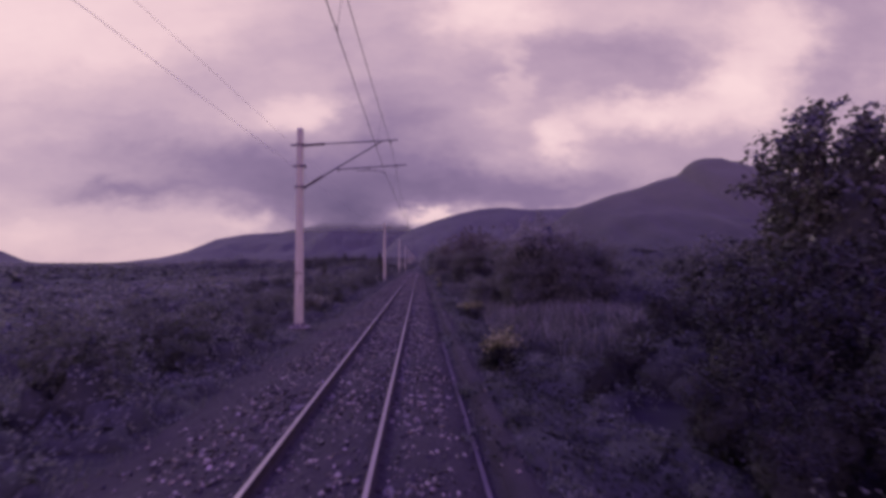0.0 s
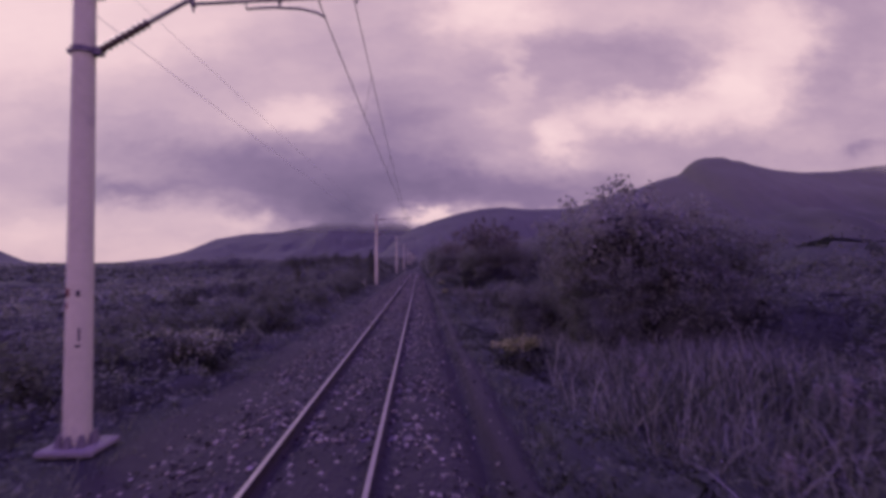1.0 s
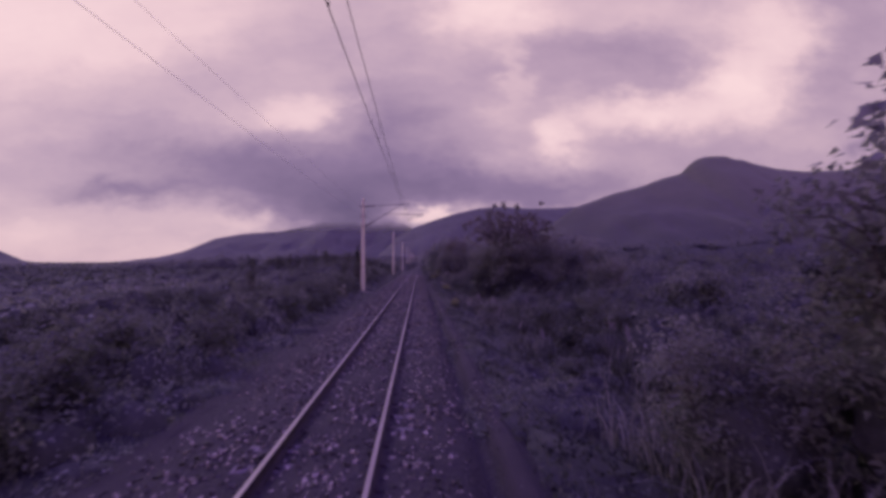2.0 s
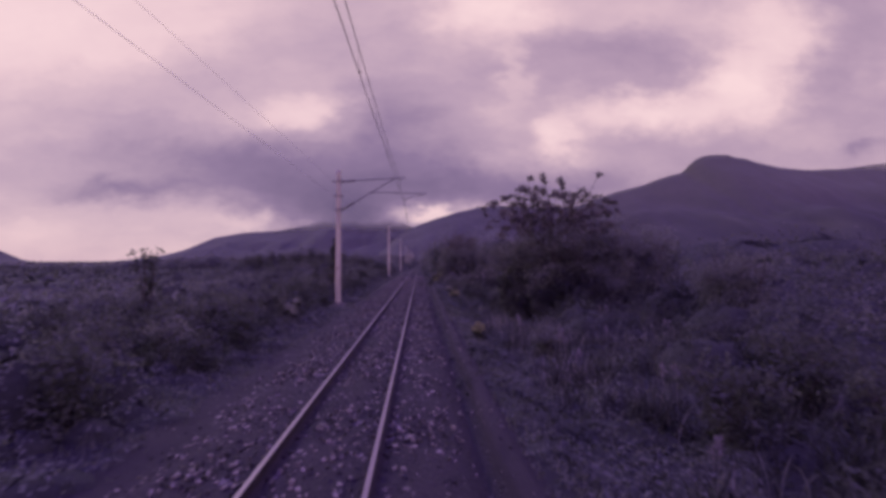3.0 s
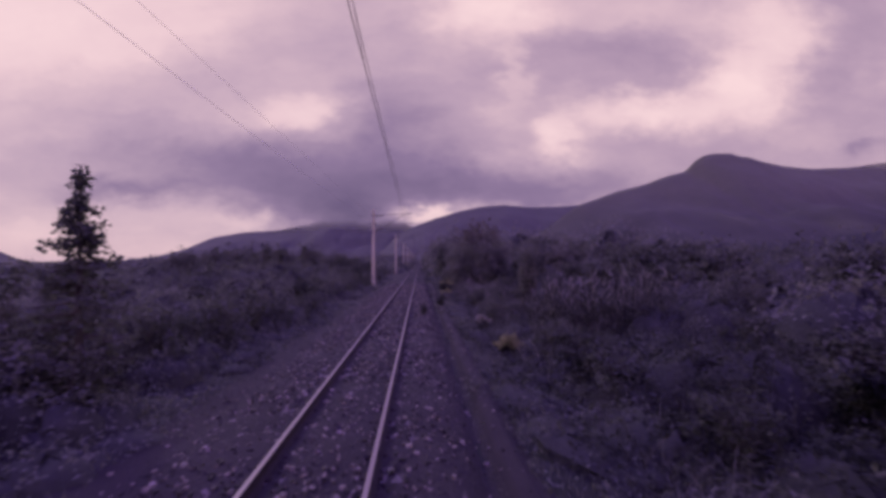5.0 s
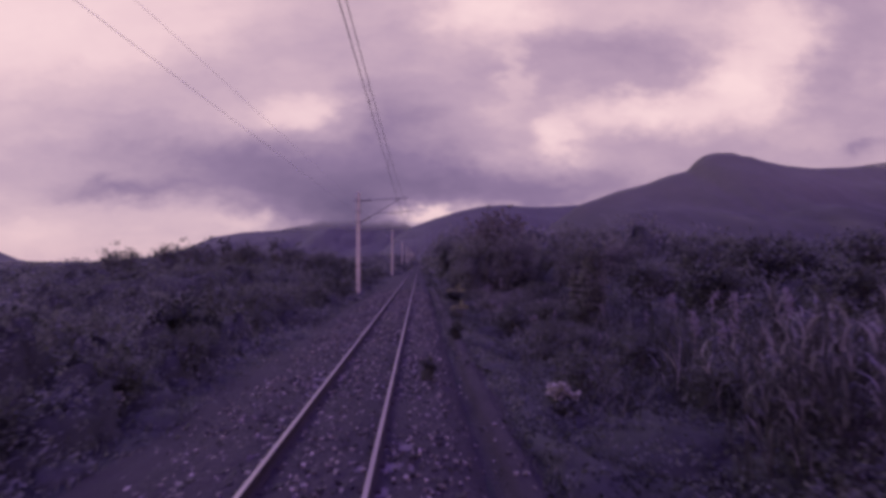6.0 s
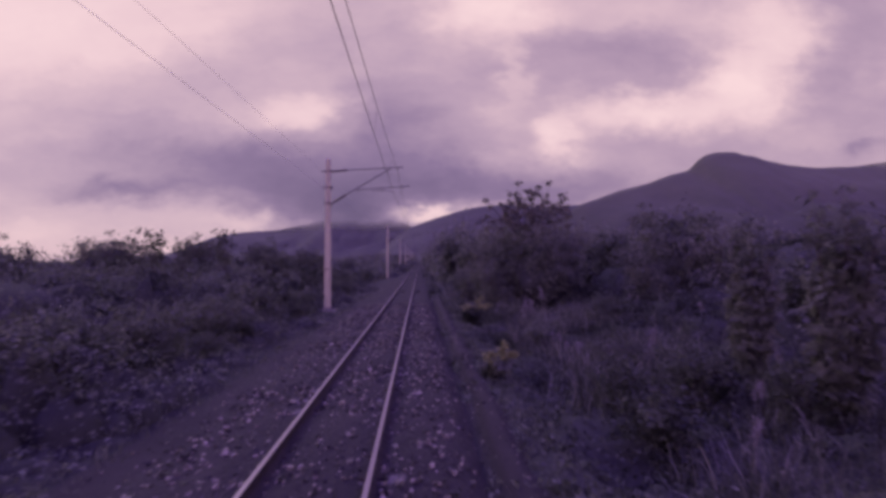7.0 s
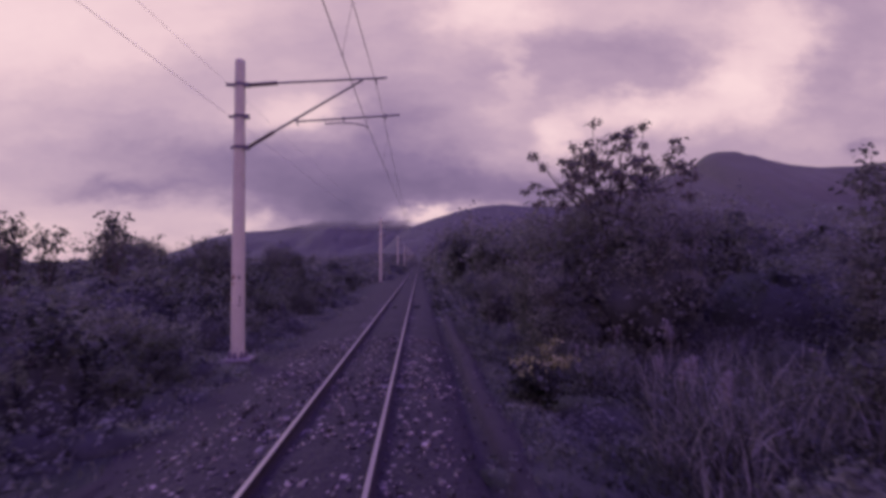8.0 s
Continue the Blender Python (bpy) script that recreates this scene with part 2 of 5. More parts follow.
def thing(name, label, category, group="", kind="", at=None):
    ob = new(name)
    ob.empty_display_size = 0.2
    if at is not None:
        ob.matrix_basis = at
    return tagged(ob, label, category, group, kind)


def box(bm, x0, x1, y0, y1, z0, z1, bevel=0.0):
    made = bmesh.ops.create_cube(bm, size=1.0, matrix=Matrix.LocRotScale(((x0 + x1) / 2, (y0 + y1) / 2, (z0 + z1) / 2), None, (x1 - x0, y1 - y0, z1 - z0)))
    if bevel:
        edges = list({e for v in made["verts"] for e in v.link_edges})
        bmesh.ops.bevel(bm, geom=edges, offset=bevel, segments=1, affect="EDGES")
    return bm


def tube_arrays(points, radii, sides=6):
    """A tapered tube along points: verts and quads."""
    pts = [Vector(p) for p in points]
    verts, faces = [], []
    for i, p in enumerate(pts):
        d = (pts[min(i + 1, len(pts) - 1)] - pts[max(i - 1, 0)]).normalized()
        side = d.orthogonal().normalized() if abs(d.z) > 0.95 else d.cross(Vector((0, 0, 1))).normalized()
        up = side.cross(d)
        for k in range(sides):
            a = 2 * math.pi * k / sides
            verts.append(p + (side * math.cos(a) + up * math.sin(a)) * radii[i])
    for i in range(len(pts) - 1):
        for k in range(sides):
            a, b = i * sides + k, i * sides + (k + 1) % sides
            faces.append((a, b, b + sides, a + sides))
    return np.array([tuple(v) for v in verts]), np.array(faces)


def tubes(name, runs, mat, sides=6, smooth=True):
    """Several tubes joined into one mesh; runs: (points, radii)."""
    vs, fs, n = [], [], 0
    for points, radii in runs:
        v, f = tube_arrays(points, radii, sides)
        vs.append(v)
        fs.append(f + n)
        n += len(v)
    return mesh_np(name, np.concatenate(vs), np.concatenate(fs), mat, smooth=smooth)


def unit(v):
    return v / np.maximum(np.linalg.norm(v, axis=-1, keepdims=True), 1e-6)


def leaves(rng, centres, sizes, droop=0.2, slim=0.42, out=None, flat=False):
    """One folded leaf at each centre: four-point kites that face loosely outward; flat: plain triangles, for far ones."""
    n = len(centres)
    out = np.array((0, 0, 1.1)) if out is None else out * 1.9
    along = unit(rng.normal(size=(n, 3)) * np.array((1, 1, 0.55)) + np.array((0, 0, -droop)))
    face = unit(rng.normal(size=(n, 3)) + out)
    side = unit(np.cross(along, face))
    fold = np.cross(along, side)
    s = np.asarray(sizes)[:, None]
    a = centres
    b = centres + along * s * 0.5 + side * s * slim + fold * s * 0.12
    c = centres + along * s
    d = centres + along * s * 0.5 - side * s * slim + fold * s * 0.12
    if flat:
        return np.stack((a - side * s * slim, a + side * s * slim, c), 1).reshape(-1, 3), np.arange(3 * n).reshape(-1, 3)
    v = np.stack((a, b, c, d), 1).reshape(-1, 3)
    return v, np.arange(4 * n).reshape(-1, 4)


def blades(rng, feet, lengths, widths, lean=0.5, steps=4):
    """Arching grass blades, a strip each, from the feet upward."""
    n = len(feet)
    turn = rng.uniform(0, 2 * math.pi, n)
    out = np.stack((np.cos(turn), np.sin(turn), np.zeros(n)), 1)
    face = rng.uniform(0, 2 * math.pi, n)
    side = np.stack((np.cos(face), np.sin(face), np.zeros(n)), 1)
    tilt = rng.uniform(0.15, 1.0, n)[:, None] * lean
    L, W = np.asarray(lengths)[:, None], np.asarray(widths)[:, None]
    rows = []
    for i in range(steps + 1):
        s = i / steps
        p = feet + out * L * tilt * s ** 1.9 + np.array((0, 0, 1)) * L * (s - 0.62 * tilt * s ** 2.6)
        w = side * W * (1 - s) ** 0.6 * 0.5
        rows += [p - w, p + w]
    v = np.stack(rows, 1)
    m = 2 * (steps + 1)
    base = np.arange(n)[:, None, None] * m
    quad = np.array([(2 * i, 2 * i + 1, 2 * i + 3, 2 * i + 2) for i in range(steps)])
    return v.reshape(-1, 3), (base + quad[None]).reshape(-1, 4)


# ---------------------------------------------------------------- ground
def smooth01(a, b, x):
    s = np.clip((x - a) / (b - a), 0, 1)
    return s * s * (3 - 2 * s)


def ground_z(x, y):
    """Height of the natural ground beside and under the track bed."""
    x, y = np.asarray(x, float), np.asarray(y, float)
    left = -0.30 - 0.80 * smooth01(-3.9, -7.5, x) - 1.1 * smooth01(-9, -40, x)
    right = -0.52 - 0.47 * smooth01(2.6, 4.0, x) + 0.25 * smooth01(5, 9, x) + 1.0 * smooth01(12, 60, x)
    wave = 0.10 * np.sin(x * 0.9 + 0.31 * y) * np.sin(0.23 * y - 0.4 * x) * smooth01(2.8, 5.0, np.abs(x))
    far = -0.6 * smooth01(150, 1200, np.abs(x))
    return np.where(x < 0, left, right) + wave + far


xs = np.concatenate((-np.geomspace(4200, 9, 40), np.arange(-8.75, 8.8, 0.25), np.geomspace(9, 4200, 40)))
ys = np.concatenate((-np.geomspace(4200, 42, 14), np.arange(-40, 170, 1.0), np.geomspace(172, 4700, 40)))
gx, gy = np.meshgrid(xs, ys)
gv = np.stack((gx, gy, ground_z(gx, gy)), -1).reshape(-1, 3)
gi = np.arange(gv.shape[0]).reshape(gx.shape)
gf = np.stack((gi[:-1, :-1], gi[:-1, 1:], gi[1:, 1:], gi[1:, :-1]), -1).reshape(-1, 4)
ground = new("ground", mesh_np("ground", gv, gf, EARTH, smooth=True))
tagged(ground, "dark earthy ground overgrown with weeds beside the track", "ground", kind="structure")


# ---------------------------------------------------------------- mountains
def cloud_cap(mat, low, high, east=None, veil_to=None):
    """The top of a mountain is lost in drifting cloud between two heights, beyond east metres where given; veil_to: a thin veil that thickens to that height."""
    n, l = mat.node_tree.nodes, mat.node_tree.links
    place = n.new("ShaderNodeNewGeometry").outputs["Position"]
    sep = n.new("ShaderNodeSeparateXYZ")
    l.new(place, sep.inputs[0])
    drift = n.new("ShaderNodeTexNoise")
    l.new(place, drift.inputs["Vector"])
    drift.inputs["Scale"].default_value = 0.006
    lift = n.new("ShaderNodeMath")
    lift.operation = "MULTIPLY_ADD"
    l.new(drift.outputs["Fac"], lift.inputs[0])
    lift.inputs[1].default_value = (high - low) * 0.9
    l.new(sep.outputs[2], lift.inputs[2])
    fade = n.new("ShaderNodeMapRange")
    l.new(lift.outputs[0], fade.inputs[0])
    fade.inputs[1].default_value, fade.inputs[2].default_value = low + (high - low) * 0.45, high + (high - low) * 0.45
    fac = fade.outputs[0]
    if east:
        side = n.new("ShaderNodeMapRange")
        l.new(sep.outputs[0], side.inputs[0])
        side.inputs[1].default_value, side.inputs[2].default_value = east
        both_of = n.new("ShaderNodeMath")
        both_of.operation = "MULTIPLY"
        l.new(fac, both_of.inputs[0])
        l.new(side.outputs[0], both_of.inputs[1])
        fac = both_of.outputs[0]
    if veil_to:
        thin = n.new("ShaderNodeMapRange")
        l.new(lift.outputs[0], thin.inputs[0])
        thin.inputs[1].default_value, thin.inputs[2].default_value = 120, veil_to
        most = n.new("ShaderNodeMath")
        most.operation = "MAXIMUM"
        l.new(fac, most.inputs[0])
        l.new(thin.outputs[0], most.inputs[1])
        fac = most.outputs[0]
    veil, clear_air = n.new("ShaderNodeMixShader"), n.new("ShaderNodeBsdfTransparent")
    l.new(fac, veil.inputs[0])
    l.new(n["Principled BSDF"].outputs[0], veil.inputs[1])
    l.new(clear_air.outputs[0], veil.inputs[2])
    l.new(veil.outputs[0], n["Material Output"].inputs[0])


def mountain(name, label, points, dist, depth, foot, mat, rough=1.0, seed=0):
    """A ridge whose skyline runs through (direction, height) points in sky-layout units, at dist metres ahead, sloping to its foot."""
    px, py = np.array([p[0] for p in points]), np.array([p[1] for p in points])
    u = np.linspace(px[0], px[-1], 300)
    k = np.interp(u, px, py)
    k = np.convolve(np.pad(k, 1, mode="edge"), (0.25, 0.5, 0.25), "valid")
    rows, rng = 26, np.random.default_rng(seed)
    V = np.zeros((rows, len(u), 3))
    for j in range(rows):
        s = j / (rows - 3)
        for i in range(len(u)):
            x = (u[i] - 7.43) / FOCAL * dist
            top = EYE_Z + (4.64 - k[i]) / FOCAL * dist
            y = dist - depth * (1 - min(s, 1.0)) + max(0, s - 1) * 900
            wob = noise.fractal(Vector((x * 0.004, y * 0.004, seed)), 0.9, 2.0, 5) * rough
            rise = min(s, 1.0) ** 1.25 * (1 if s <= 1 else 0.45)
            z = foot + (top - foot) * rise + wob * (top - foot) * 0.16 * (1 - abs(2 * min(s, 1) - 1)) + wob * 3.0 * (s >= 0.9)
            V[j, i] = (x, y, z)
    idx = np.arange(rows * len(u)).reshape(rows, -1)
    f = np.stack((idx[:-1, :-1], idx[:-1, 1:], idx[1:, 1:], idx[1:, :-1]), -1).reshape(-1, 4)
    ob = new(name, mesh_np(name, V.reshape(-1, 3), f, mat, smooth=True))
    return tagged(ob, label, "mountain", kind="structure")


CAPPED_FOREST = FAR_FOREST.copy()
cloud_cap(CAPPED_FOREST, 195, 290)
cloud_cap(FOREST, 320, 430, (1450, 1750), 1900)


def darkened_foot(mat, tint, low, high):
    """Darkens the lower slopes' colour with a ragged upper edge: dark woods below, mist paling the top."""
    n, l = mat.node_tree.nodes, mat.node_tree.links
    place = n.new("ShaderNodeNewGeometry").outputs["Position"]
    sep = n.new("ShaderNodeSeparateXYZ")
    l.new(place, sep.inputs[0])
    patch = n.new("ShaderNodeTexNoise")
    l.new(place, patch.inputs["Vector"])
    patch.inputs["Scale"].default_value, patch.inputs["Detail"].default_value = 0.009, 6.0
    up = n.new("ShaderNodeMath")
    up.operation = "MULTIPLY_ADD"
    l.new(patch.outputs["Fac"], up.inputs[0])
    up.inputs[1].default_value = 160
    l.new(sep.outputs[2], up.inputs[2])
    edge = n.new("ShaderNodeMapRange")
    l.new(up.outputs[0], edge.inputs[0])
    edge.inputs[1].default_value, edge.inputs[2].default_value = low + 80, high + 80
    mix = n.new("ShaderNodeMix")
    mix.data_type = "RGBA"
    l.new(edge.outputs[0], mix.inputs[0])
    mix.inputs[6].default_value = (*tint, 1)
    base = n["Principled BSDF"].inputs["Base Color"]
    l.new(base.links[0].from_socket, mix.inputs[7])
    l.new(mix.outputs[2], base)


darkened_foot(FOREST, (0.044, 0.048, 0.032), 40, 260)
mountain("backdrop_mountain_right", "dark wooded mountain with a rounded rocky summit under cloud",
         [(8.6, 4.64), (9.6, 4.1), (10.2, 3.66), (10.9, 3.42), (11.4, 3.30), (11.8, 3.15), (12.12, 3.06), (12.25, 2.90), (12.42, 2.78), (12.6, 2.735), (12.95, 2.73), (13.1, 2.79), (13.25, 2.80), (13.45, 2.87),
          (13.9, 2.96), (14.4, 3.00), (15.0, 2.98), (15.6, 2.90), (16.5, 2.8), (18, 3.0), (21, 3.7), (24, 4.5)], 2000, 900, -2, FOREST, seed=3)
mountain("backdrop_mountain_middle", "hazy blue mountain ridge beyond the end of the track",
         [(6.5, 4.66), (6.8, 4.45), (7.05, 4.2), (7.3, 4.05), (7.7, 3.90), (8.1, 3.78), (8.5, 3.69), (8.9, 3.66), (9.4, 3.70), (9.9, 3.68), (10.4, 3.64), (11.5, 3.6), (13, 3.9)], 3300, 900, -2, FAR_FOREST, seed=7)
mountain("backdrop_mountain_left", "hazy blue mountain with its top lost in cloud",
         [(2.65, 4.70), (3.0, 4.58), (3.5, 4.42), (3.9, 4.24), (4.4, 4.15), (5.0, 4.11), (5.5, 4.02), (5.9, 3.80), (6.4, 3.72), (7.0, 3.9), (7.6, 4.2), (8.4, 4.6)], 3900, 800, -2, CAPPED_FOREST, seed=11)
mountain("backdrop_hill_far", "low hazy blue hill on the far horizon",
         [(-3.5, 4.65), (-2, 4.5), (-0.8, 4.36), (0.0, 4.41), (0.3, 4.45), (0.7, 4.62), (1.1, 4.68), (2.0, 4.70)], 4200, 600, -3, FAR_FOREST, seed=15)

# ---------------------------------------------------------------- track bed
bed_x = np.array((-2.90, -2.60, -2.20, -1.95, -1.6, -1.2, -0.75, -0.57, -0.38, 0, 0.38, 0.57, 0.75, 1.2, 1.45, 1.62, 1.76, 1.86, 1.98, 2.10, 2.30, 2.42, 2.7))
bed_h = np.array((-0.36, -0.275, -0.265, -0.25, -0.18, -0.150, -0.145, -0.150, -0.140, -0.115, -0.140, -0.150, -0.145, -0.150, -0.19, -0.28, -0.42, -0.52, -0.49, -0.33, -0.32, -0.44, -0.58))
bx = np.concatenate((np.linspace(-2.90, 1.5, 44), np.linspace(1.56, 2.7, 20)))
by = np.concatenate((np.arange(-4, 118, 0.34), np.arange(118, 170, 0.8), np.geomspace(171, 1500, 60)))
mx, my = np.meshgrid(bx, by)
bed_rng = np.random.default_rng(4)
mz = np.interp(mx, bed_x, bed_h) + 0.05 * np.sin(1.7 * my) * np.sin(0.6 * my + mx) * 0.35 + bed_rng.normal(0, 0.010, mx.shape)
mx2 = mx + 0.10 * np.sin(0.8 * my + 1.1) * np.where(mx < 0, np.abs(mx) > 2.3, 0.25 * (mx > 1.9))
bi = np.arange(mx.size).reshape(mx.shape)
bf = np.stack((bi[:-1, :-1], bi[:-1, 1:], bi[1:, 1:], bi[1:, :-1]), -1).reshape(-1, 4)
bed = new("ballast_bed", mesh_np("ballast_bed", np.stack((mx2, my, mz), -1).reshape(-1, 3), bf, BALLAST, BANK,
                                          index=(((mx[:-1, :-1] > 1.99) & (mx[:-1, :-1] < 2.40)) | (mx[:-1, :-1] < -2.02 + 0.14 * np.sin(0.9 * my[:-1, :-1]))).ravel(), smooth=True))
tagged(bed, "grey-brown crushed stone ballast bed under the rails", "ballast", kind="structure")


def stones(name, label, count, x_low, x_high, y_low, y_high, small, large, seed):
    """Loose broken stones lying on the bed."""
    rng = np.random.default_rng(seed)
    block = unit(np.array([(i, j, k) for i in (-1, 1) for j in (-1, 1) for k in (-1, 1)], float))
    quad = np.array([(0, 1, 3, 2), (4, 6, 7, 5), (0, 4, 5, 1), (2, 3, 7, 6), (1, 5, 7, 3)])
    x, y = rng.uniform(x_low, x_high, count), rng.uniform(y_low, y_high, count)
    keep = (np.abs(np.abs(x) - 0.57) > 0.10) & (rng.random(count) < 1.0 - 0.94 * smooth01(-1.75, -2.45, x) - 0.80 * smooth01(1.35, 1.75, x))
    x, y = x[keep], y[keep]
    n = len(x)
    size = (small + (large - small) * rng.random(n) ** 2.2) * (1.0 - 0.25 * smooth01(-1.5, -2.2, x))
    stretch_by = rng.uniform(0.6, 1.25, (n, 1, 3)) * np.array((1.15, 1.15, 0.72))
    v = block[None] * (1 + rng.normal(0, 0.20, (n, 8, 3))) * stretch_by * size[:, None, None] * 1.25
    a, b = rng.uniform(0, 6.28, n), rng.normal(0, 0.35, n)
    ca, sa, cb, sb = np.cos(a)[:, None], np.sin(a)[:, None], np.cos(b)[:, None], np.sin(b)[:, None]
    vx, vz = v[..., 0] * cb - v[..., 2] * sb, v[..., 0] * sb + v[..., 2] * cb
    v = np.stack((vx * ca - v[..., 1] * sa, vx * sa + v[..., 1] * ca, vz), -1)
    z = np.interp(x, bed_x, bed_h) + size * 0.25
    v += np.stack((x, y, z), -1)[:, None]
    f = quad[None] + 8 * np.arange(n)[:, None, None]
    ob = new(name, mesh_np(name, v.reshape(-1, 3), f.reshape(-1, 4), STONE))
    return tagged(ob, label, "stones", kind="stuff")


stones("ballast_stones", "loose grey and pale crushed ballast stones between the rails", 50000, -2.6, 2.3, 2.0, 112, 0.014, 0.037, 5)


def railway_track():
    """Two rails on concrete sleepers that are half sunk in the ballast."""
    track = thing("railway_track", "narrow straight railway track with shiny rail tops on sunken sleepers", "railway track", kind="structure")
    profile = [(-0.062, -0.150), (0.062, -0.150), (0.062, -0.140), (0.010, -0.122), (0.008, -0.045), (0.033, -0.034), (0.034, -0.009), (0.026, 0.0), (-0.026, 0.0),
               (-0.034, -0.009), (-0.033, -0.034), (-0.008, -0.045), (-0.010, -0.122), (-0.062, -0.140)]
    stations = [-16, 0, 40, 80, 120, 160, 240, 400, 800, 1500]
    n = len(profile)
    v = [(x, y, z) for y in stations for x, z in profile]
    f, mi = [], []
    for j in range(len(stations) - 1):
        for k in range(n):
            f.append((j * n + k, j * n + (k + 1) % n, (j + 1) * n + (k + 1) % n, (j + 1) * n + k))
            mi.append(0 if k == 7 else 1)
    rail = mesh_np("rail", v, f, RAIL_TOP, RAIL_SIDE, index=mi)
    for side in (-1, 1):
        ob = part("rail", rail, None, track, "steel rail with a polished top")
        ob.location = (side * 0.57, 0, 0)
    bm = box(bmesh.new(), -1.0, 1.0, -0.12, 0.12, -0.32, -0.142, 0.02)
    sleeper = bpy.data.meshes.new("sleeper")
    bm.to_mesh(sleeper)
    bm.free()
    sleeper.materials.append(DARK_CONCRETE)
    pad = bpy.data.meshes.new("rail_clip")
    bm = bmesh.new()
    for s in (-1, 1):
        box(bm, s * 0.085 - 0.03, s * 0.085 + 0.03, -0.05, 0.05, -0.150, -0.112, 0.008)
    bm.to_mesh(pad)
    bm.free()
    pad.materials.append(RAIL_SIDE)
    rng = random.Random(8)
    for i in range(200):
        s = part("sleeper", sleeper, None, track)
        s.location = (rng.uniform(-0.015, 0.015), 1.5 + i * 0.62, rng.uniform(-0.016, -0.010))
        s.rotation_euler = (0, 0, rng.uniform(-0.01, 0.01))
        if i < 150:
            for side in (-1, 1):
                c = part("rail_clip", pad, None, s, "rusty rail clips")
                c.location = (side * 0.57, 0, 0)
    return track


railway_track()



def spare_rail():
    """An old rail lying on its foot on the ballast shoulder."""
    profile = [(-0.06, 0.0), (0.06, 0.0), (0.06, 0.012), (0.01, 0.028), (0.008, 0.095), (0.032, 0.105), (0.032, 0.13), (0.024, 0.138), (-0.024, 0.138),
               (-0.032, 0.13), (-0.032, 0.105), (-0.008, 0.095), (-0.01, 0.028), (-0.06, 0.012)]
    bm = bmesh.new()
    ends = [[bm.verts.new((x, y, z)) for x, z in profile] for y in (0.0, 25.0)]
    for k in range(len(profile)):
        bm.faces.new((ends[0][k], ends[0][k - 1], ends[1][k - 1], ends[1][k]))
    bm.faces.new(ends[0])
    bm.faces.new(list(reversed(ends[1])))
    bmesh.ops.recalc_face_normals(bm, faces=bm.faces)
    me = bpy.data.meshes.new("spare_rail")
    bm.to_mesh(me)
    bm.free()
    me.materials.append(OLD_RAIL)
    ob = new("spare_rail", me)
    ob.matrix_basis = pose(1.86, -8.0, -0.545, 0, 0, 0.2)
    return tagged(ob, "rusty spare rail lying on the ballast shoulder", "rail")


spare_rail()

# ---------------------------------------------------------------- overhead line
SPAN = 45.25
MAST_X = -3.27
MASTS = [18.95 + SPAN * k for k in range(-1, 12)]


